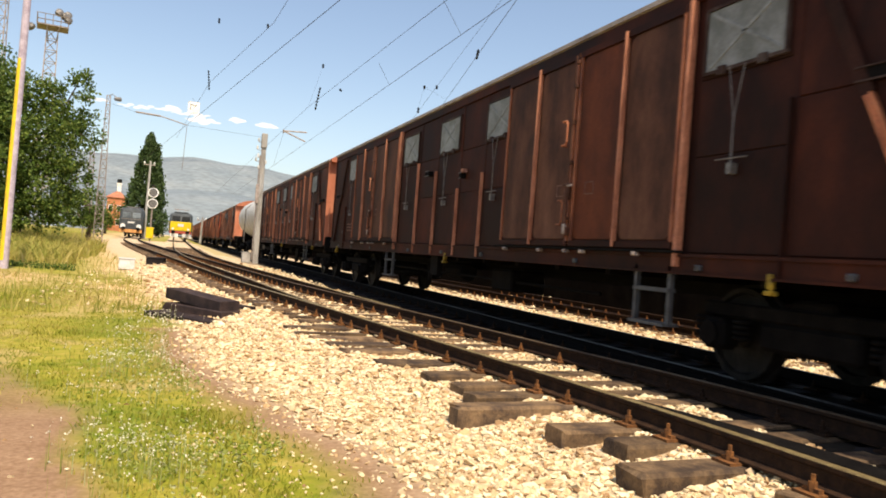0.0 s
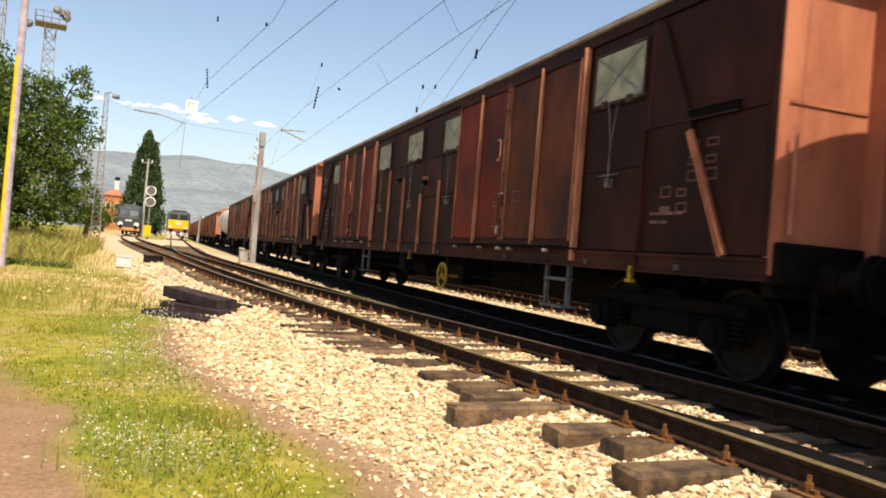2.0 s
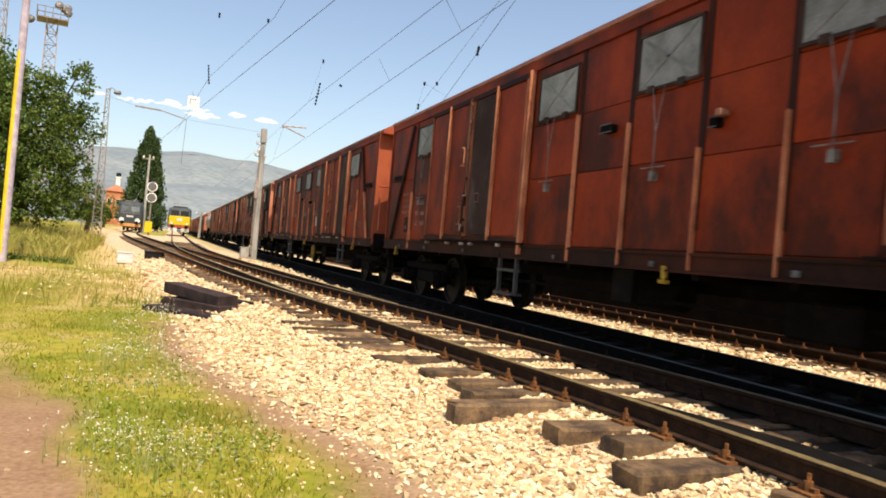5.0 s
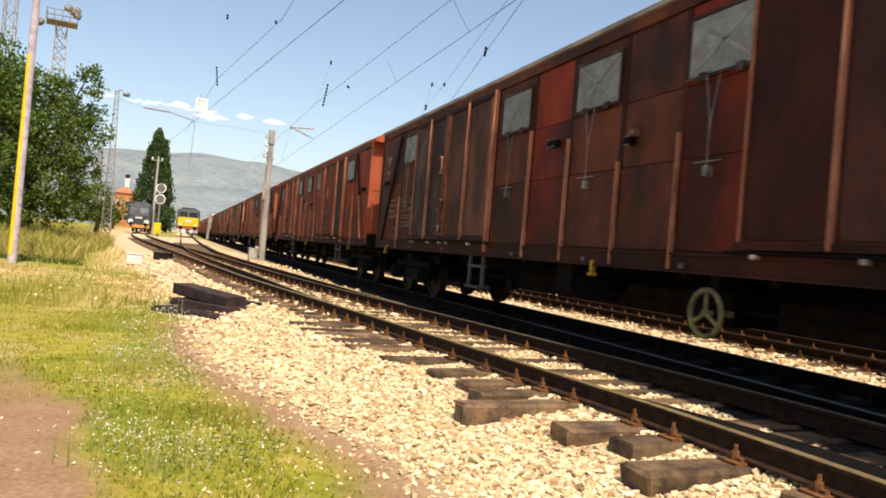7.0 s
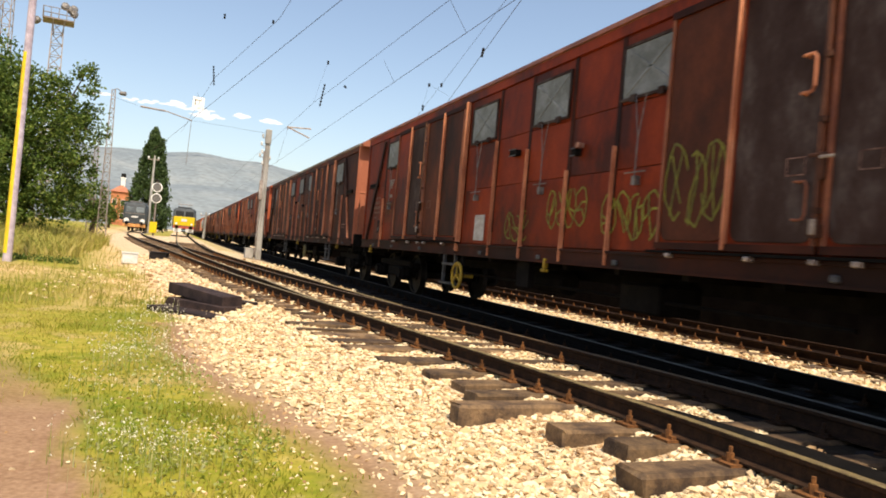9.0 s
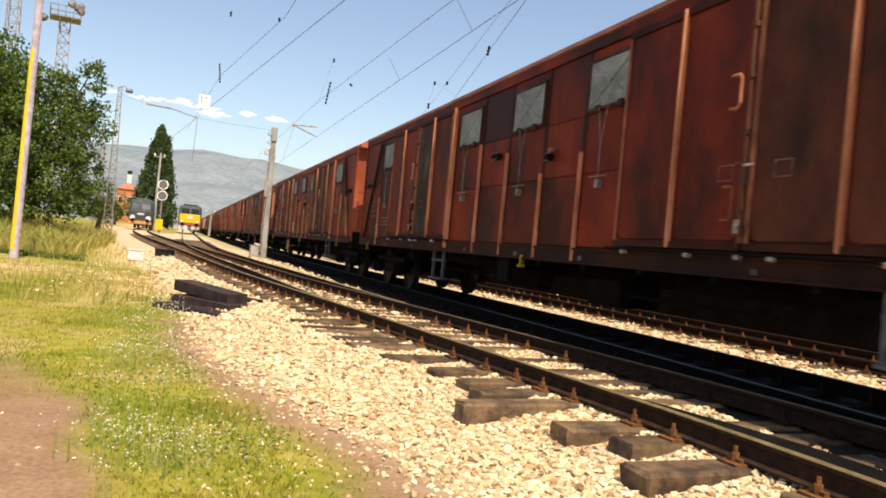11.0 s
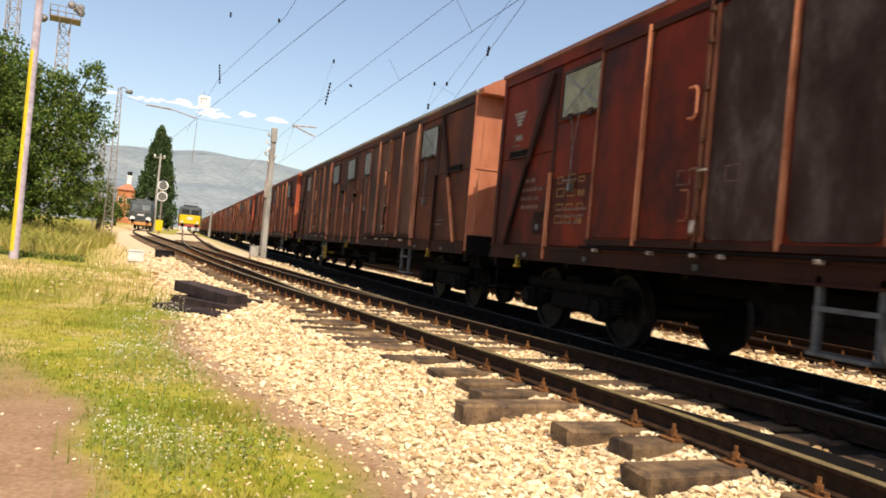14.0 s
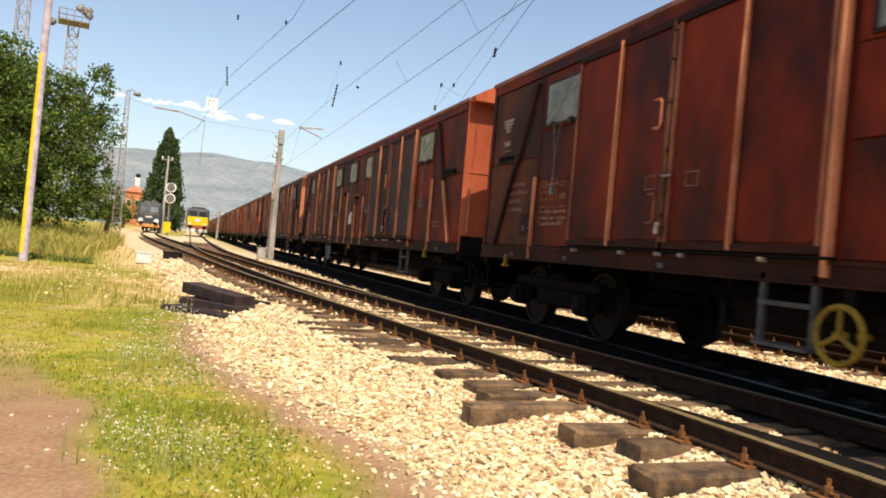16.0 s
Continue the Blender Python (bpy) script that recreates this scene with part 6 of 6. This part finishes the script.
def blades(name, label, material, spots, heights, width, lean=0.35, category="grass"):
    """Blades of grass, one bent triangle pair each, as one object."""
    rs = np.random.RandomState(len(spots))
    n = len(spots)
    p = np.asarray(spots)
    hgt = np.asarray(heights)[:, None]
    a = rs.uniform(0, 2 * np.pi, n)
    side = np.stack([np.cos(a), np.sin(a), np.zeros(n)], 1) * (width * rs.uniform(0.6, 1.4, n))[:, None]
    tip = np.stack([rs.normal(size=n) * lean, rs.normal(size=n) * lean, np.ones(n)], 1) * hgt
    mid = tip * 0.55 * np.array([0.6, 0.6, 1.1])
    v = np.stack([p - side, p + side, p + mid + side * 0.7, p + mid - side * 0.7, p + tip], 1).reshape(-1, 3)
    i = np.arange(n)[:, None] * 5
    f = np.concatenate([i, i + 1, i + 2, i + 3], 1).tolist() + np.concatenate([i + 3, i + 2, i + 4], 1).tolist()
    me = bpy.data.meshes.new(name)
    me.from_pydata(v.tolist(), [], f)
    return tagged(part_of(name, me, material), label, category, kind="stuff")


def scatter(n, x0, x1, y0, y1, seed, keep):
    rs = np.random.RandomState(seed)
    out = []
    for x, y in zip(rs.uniform(x0, x1, n), y0 + (y1 - y0) * rs.uniform(0, 1, n) ** 1.5):
        z, b, e = lie(x, y)
        if keep(x, y, b, e, rs):
            out.append((x, y, z))
    return out


def lawn(x, y, b, e, rs):
    patch = 0.5 + 0.9 * lumps(x, y, 0.7, 21.0) + 0.5 * lumps(x, y, 2.4, 8.0)
    return b < 0.35 and rs.uniform() > e * 1.05 and rs.uniform() < patch + 0.25


spots = scatter(120000, -6.5, 1.6, 3.0, 24.0, 31, lawn)
rs0 = np.random.RandomState(4)
blades("grass", "short yellow-green mown grass", "grass_blades", spots, [0.012 + 0.03 * rs0.rand() + 0.07 * max(0, lumps(x, y, 1.1, 40.0)) for x, y, z in spots], 0.0042, 0.75)


def weeds(x, y, b, e, rs):
    v = math.exp(-((x - 0.05) / 0.55) ** 2 - ((y - 5.0) / 0.8) ** 2) + 0.9 * math.exp(-((x + 0.15) / 0.6) ** 2 - ((y - 9.0) / 2.6) ** 2) + 0.9 * math.exp(-((x - 0.62) / 0.25) ** 2 - ((y - 5.2) / 0.5) ** 2) + 0.6 * math.exp(-((x - 0.4) / 0.5) ** 2 - ((y - 7.6) / 0.7) ** 2)
    return b < 0.5 and e < 0.6 and rs.uniform() < v * v


spots = scatter(22000, -2.2, 1.4, 3.2, 14.0, 33, weeds)
rs0 = np.random.RandomState(6)
cards_at = np.array(spots) + np.stack([rs0.normal(size=len(spots)) * 0.03, rs0.normal(size=len(spots)) * 0.03, rs0.uniform(0.01, 0.12, len(spots))], 1)
tagged(cards("weeds", cards_at, rs0.uniform(0.018, 0.045, len(spots)), "weed_leaves", None, 0.3), "leafy green weeds among the grass", "weeds", kind="stuff")


def flowery(x, y, b, e, rs):
    v = math.exp(-((x + 0.05) / 0.36) ** 2 - ((y - 5.0) / 0.6) ** 2) * 0.9 + math.exp(-((x + 0.2) / 0.45) ** 2 - ((y - 8.6) / 1.8) ** 2) + 1.2 * math.exp(-((x - 0.0) / 0.5) ** 2 - ((y - 11.8) / 1.0) ** 2)
    knot = max(0.0, lumps(x, y, 2.2, 55.0) + 0.1) * 2.2
    return b < 0.5 and rs.uniform() < v * 0.75 * min(1.0, knot)


spots = scatter(16000, -1.6, 1.2, 3.6, 14.5, 35, flowery)
rs0 = np.random.RandomState(8)
fl = np.array(spots) + np.stack([np.zeros(len(spots)), np.zeros(len(spots)), rs0.uniform(0.12, 0.24, len(spots))], 1)
tagged(cards("wild_flowers", np.repeat(fl, 3, 0) + rs0.normal(size=(len(fl) * 3, 3)) * 0.008, rs0.uniform(0.007, 0.015, len(fl) * 3) * np.repeat(0.6 + 0.075 * fl[:, 1], 3), "petals", None, 0.0, "", 0.9, 0.1), "small white wild flowers in the grass", "flowers", kind="stuff")
blades("flower_stems", "thin green stems of the wild flowers", "weed_leaves", spots, [p[2] - q[2] for p, q in zip(fl, spots)], 0.0025, 0.03, "flowers")

spots = scatter(24000, -16.0, -2.6, 25.0, 60.0, 37, lambda x, y, b, e, rs: b < 0.2 and x < -3.3 - 0.02 * (y - 25) + 0.5 * lumps(x, y, 0.5, 3) and y > 27.5 + 1.5 * lumps(x, y, 0.4, 6))
blades("tall_grass", "tall dry yellow-green grass before the trees", "dry_grass", spots, [0.3 + 0.55 * random.random() ** 1.5 for _ in spots], 0.02, 0.5)
# band of dark leaves added in place of shade before the tall grass
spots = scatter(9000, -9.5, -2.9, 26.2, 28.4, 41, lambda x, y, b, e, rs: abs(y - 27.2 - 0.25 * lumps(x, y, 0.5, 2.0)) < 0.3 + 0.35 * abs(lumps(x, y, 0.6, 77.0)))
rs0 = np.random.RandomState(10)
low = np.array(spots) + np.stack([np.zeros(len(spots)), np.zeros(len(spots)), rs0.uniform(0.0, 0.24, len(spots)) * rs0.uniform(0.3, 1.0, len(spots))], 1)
tagged(cards("nettles", low, rs0.uniform(0.05, 0.1, len(spots)), "leaves", None, 0.2), "dark green weeds added as shade before the tall grass", "weeds", kind="stuff")
spots = scatter(5200, -4.0, 5.0, 14.0, 75.0, 39, lambda x, y, b, e, rs: b < 0.4)
blades("dry_tufts", "dry tufts of grass between the tracks", "dry_grass", spots, [0.1 + 0.18 * random.random() for _ in spots], 0.012, 0.35)


# ---- ballast stones ----
def stone_pool():
    """Broken stones: hulls of a few random points, with flat faces and sharp edges."""
    out = []
    for k in range(16):
        rs = np.random.RandomState(60 + k)
        d = rs.normal(size=(10, 3))
        d /= np.linalg.norm(d, axis=1, keepdims=True)
        d *= rs.uniform(0.85, 1.15, size=(10, 1)) * np.array([rs.uniform(0.95, 1.5), rs.uniform(0.7, 1.1), rs.uniform(0.45, 0.85)])
        bm = bmesh.new()
        vs = [bm.verts.new(p) for p in d]
        hull = bmesh.ops.convex_hull(bm, input=vs)
        bmesh.ops.delete(bm, geom=list({g for g in hull["geom_interior"] + hull["geom_unused"] if isinstance(g, bmesh.types.BMVert)}), context="VERTS")
        bm.verts.index_update()
        out.append((np.array([list(x.co) for x in bm.verts]), np.array([[x.index for x in fc.verts] for fc in bm.faces])))
        bm.free()
    return out


POOL = stone_pool()


def stones(name, label, zones, seed):
    rs = np.random.RandomState(seed)
    vs, fs, base = [], [], 0
    feet = []
    for t in (track_a, track_b, track_main, track_far):
        for o in t.children:
            if o.name.split(".")[0] == "sleeper" and o.location.y < 45:
                feet.append((o.location.x, o.location.y, o.matrix_basis.to_euler().z, max(abs(c[0]) for c in o.bound_box), max(abs(c[1]) for c in o.bound_box)))
    feet = np.array(feet)
    for x0, x1, y0, y1, per, r0, r1, least in zones:
        n = int((x1 - x0) * (y1 - y0) * per)
        for x, y in zip(rs.uniform(x0, x1, n), rs.uniform(y0, y1, n)):
            z, b, e = lie(x, y)
            if rs.uniform() > max(b, least) or abs(x - TRAIN_X) < 1.6:
                continue
            d = feet[:, :2] - (x, y)
            near = np.abs(d[:, 1]) < 1.0
            hit = False
            for (fx, fy, a, hl, hw) in feet[near]:
                u = (x - fx) * math.cos(a) + (y - fy) * math.sin(a)
                v = -(x - fx) * math.sin(a) + (y - fy) * math.cos(a)
                if abs(u) < hl + 0.01 and abs(v) < hw + 0.015:
                    hit = True
                    break
            if hit:
                continue
            r = rs.uniform(r0, r1) * (1.35 if rs.uniform() < 0.08 else 1.0)
            v, f = POOL[rs.randint(len(POOL))]
            a, c = rs.uniform(0, 2 * np.pi), rs.normal(0, 0.5)
            rot = np.array([[math.cos(a), -math.sin(a), 0], [math.sin(a), math.cos(a), 0], [0, 0, 1]]) @ np.array([[1, 0, 0], [0, math.cos(c), -math.sin(c)], [0, math.sin(c), math.cos(c)]])
            vs.append(v @ rot.T * r + (x, y, z + r * rs.uniform(-0.1, 0.55)))
            fs.append(f + base)
            base += len(v)
    me = bpy.data.meshes.new(name)
    me.from_pydata(np.concatenate(vs).tolist(), [], np.concatenate(fs).tolist())
    return tagged(part_of(name, me, "stones"), label, "ballast", kind="stuff")


stones("ballast_stones", "loose cream limestone ballast stones", [
    (0.2, 5.0, 2.6, 7.0, 900, 0.013, 0.031, 0.0), (-0.6, 5.0, 7.0, 12.0, 420, 0.017, 0.036, 0.0), (-1.5, 5.2, 12.0, 20.0, 90, 0.032, 0.055, 0.0),
    (-4.0, 4.6, 20.0, 36.0, 22, 0.04, 0.07, 0.0), (7.4, 12.4, 5.0, 16.0, 90, 0.03, 0.05, 0.0), (7.4, 12.4, 16.0, 32.0, 30, 0.035, 0.06, 0.0),
    (0.2, 1.9, 2.8, 9.0, 150, 0.006, 0.02, 0.6), (-0.2, 1.6, 9.0, 15.0, 40, 0.01, 0.03, 0.5), (-2.6, 0.4, 3.2, 7.0, 7, 0.008, 0.02, 1.0), (-2.5, 1.0, 15.0, 30.0, 14, 0.02, 0.05, 0.6), (0.2, 4.6, 2.6, 9.0, 60, 0.026, 0.042, 0.0)], 71)


# ---- distance ----
def hills():
    # distance haze is mixed into the colour of the woods
    m = surface("hazed_woods", (0.195, 0.228, 0.245), (0.155, 0.19, 0.213), (0.275, 0.29, 0.28), 0.95, scale=0.0045, grain=0.05, bump=0.0, vary=0.0)
    M["hazed_woods"] = m
    def ridge(name, y0, depth, top, label):
        nx, ny = 90, 14
        pts, faces = [], []
        for j in range(ny + 1):
            f = j / ny
            for i in range(nx + 1):
                x = -2600 + 5200 * i / nx
                z = top(x) * (math.sin(f * math.pi / 2) ** 0.8) + 12 * f * noise.noise(Vector((x * 0.004, f * 3, y0 * 0.01))) + 4 * noise.noise(Vector((x * 0.012, f * 4, 2)))
                pts.append((x, y0 + depth * f, z - 4 + (0 if f else -10)))
        for j in range(ny):
            for i in range(nx):
                a = j * (nx + 1) + i
                faces.append((a, a + 1, a + nx + 2, a + nx + 1))
        me = bpy.data.meshes.new(name)
        me.from_pydata(pts, [], faces)
        me.shade_smooth()
        return tagged(part_of(name, me, "hazed_woods"), label, "hills", kind="structure")
    ridge("backdrop_ridge", 2200, 1500, lambda x: 346 + 9 * math.sin(x * 0.008 + 0.4) + 5 * math.sin(x * 0.023) - 0.05 * max(0, x - 330), "blue-green wooded mountain ridge with distance haze in its colour")
    ridge("backdrop_foothills", 1500, 700, lambda x: 105 + 25 * math.sin(x * 0.0042 + 2.0) + 12 * math.sin(x * 0.013), "distant wooded foothills with haze in their colour")


hills()


def clouds():
    m = bpy.data.materials.new("cloud")
    m.use_nodes = True
    n, ln = m.node_tree.nodes, m.node_tree.links
    # sunlit white of the clouds is put in as emission, so none turns grey
    em, tr, mx = n.new("ShaderNodeEmission"), n.new("ShaderNodeBsdfTransparent"), n.new("ShaderNodeMixShader")
    em.inputs["Color"].default_value, em.inputs["Strength"].default_value = (1.0, 0.965, 0.95, 1), 1.1
    mx.inputs[0].default_value = 0.3
    ln.new(tr.outputs[0], mx.inputs[1])
    ln.new(em.outputs[0], mx.inputs[2])
    ln.new(mx.outputs[0], n["Material Output"].inputs["Surface"])
    M["cloud"] = m
    rs = np.random.RandomState(5)
    for (x, z, w, hgt) in ((-144, 462, 150, 17), (30, 460, 130, 15), (199, 458, 60, 17), (310, 450, 85, 18), (-300, 470, 90, 12), (75, 440, 120, 26), (-40, 468, 70, 18)):
        bm = bmesh.new()
        for i in range(9):
            a = -0.92 + 1.84 * i / 8 + rs.uniform(-0.06, 0.06)
            r = hgt * (1 - abs(a)) ** 0.6 * rs.uniform(0.4, 0.9) + 2
            mat = Matrix.Translation((a * w * 0.5, rs.uniform(-20, 20), rs.uniform(-0.3, 0.6) * hgt * (1 - abs(a)))) @ Matrix.Diagonal((max(r * 1.3, w * 0.085), r, r * 0.6, 1))
            bmesh.ops.create_icosphere(bm, subdivisions=2, radius=1.0, matrix=mat)
        o = part("cloud", bm, "cloud")
        o.location = (x, 3000, z)
        o.data.shade_smooth()
        tagged(o, "small white fair-weather cloud low over the ridge", "cloud", "small clouds", kind="structure")


clouds()


# ---- what moves ----
# seconds, metres by which the train runs ahead of its even pace
GAIT = [(0.0, -0.07), (0.5, -0.09), (1.0, 0.25), (1.5, -0.05), (2.0, 0.10), (2.5, 0.10), (3.0, 0.33), (3.5, 0.0), (4.0, 0.21), (4.5, 0.08), (6.0, 0.08), (6.5, 0.13), (7.0, 0.24), (7.5, -0.14), (8.0, 0.24), (8.5, 0.05), (9.0, 0.15), (9.5, 0.07),
        (11.0, 0.0), (11.5, -0.12), (12.0, 0.22), (12.5, 0.02), (13.0, 0.03), (13.5, -0.12), (14.0, 0.18), (14.5, -0.05), (15.0, 0.04), (15.5, -0.15), (16.0, 0.25)]


def run(t):
    return 11.797 * t - 0.02115 * t * t + float(np.interp(t, *zip(*GAIT)))


def motions():
    for car, y0 in TRAIN:
        walk(car, [(t, pose(TRAIN_X, y0 + run(t), 0.0)) for t in [0.5 * i for i in range(33)]])
    # all wheels roll alike: one turning for the leading and one for the trailing wheelsets
    done = {}
    for car, _ in TRAIN:
        for b in car.children:
            if b.name.split(".")[0] != "bogie":
                continue
            for w in b.children:
                y = round(w.location.y, 2)
                if y not in done:
                    walk(w, [(i / FPS, pose(0, y, 0.46, -math.degrees(run(i / FPS) / 0.46))) for i in range(481)])
                    done[y] = w.animation_data
                else:
                    w.rotation_mode = "QUATERNION"
                    w.animation_data_create()
                    w.animation_data.action = done[y].action
                    w.animation_data.action_slot = done[y].action_slot


motions()
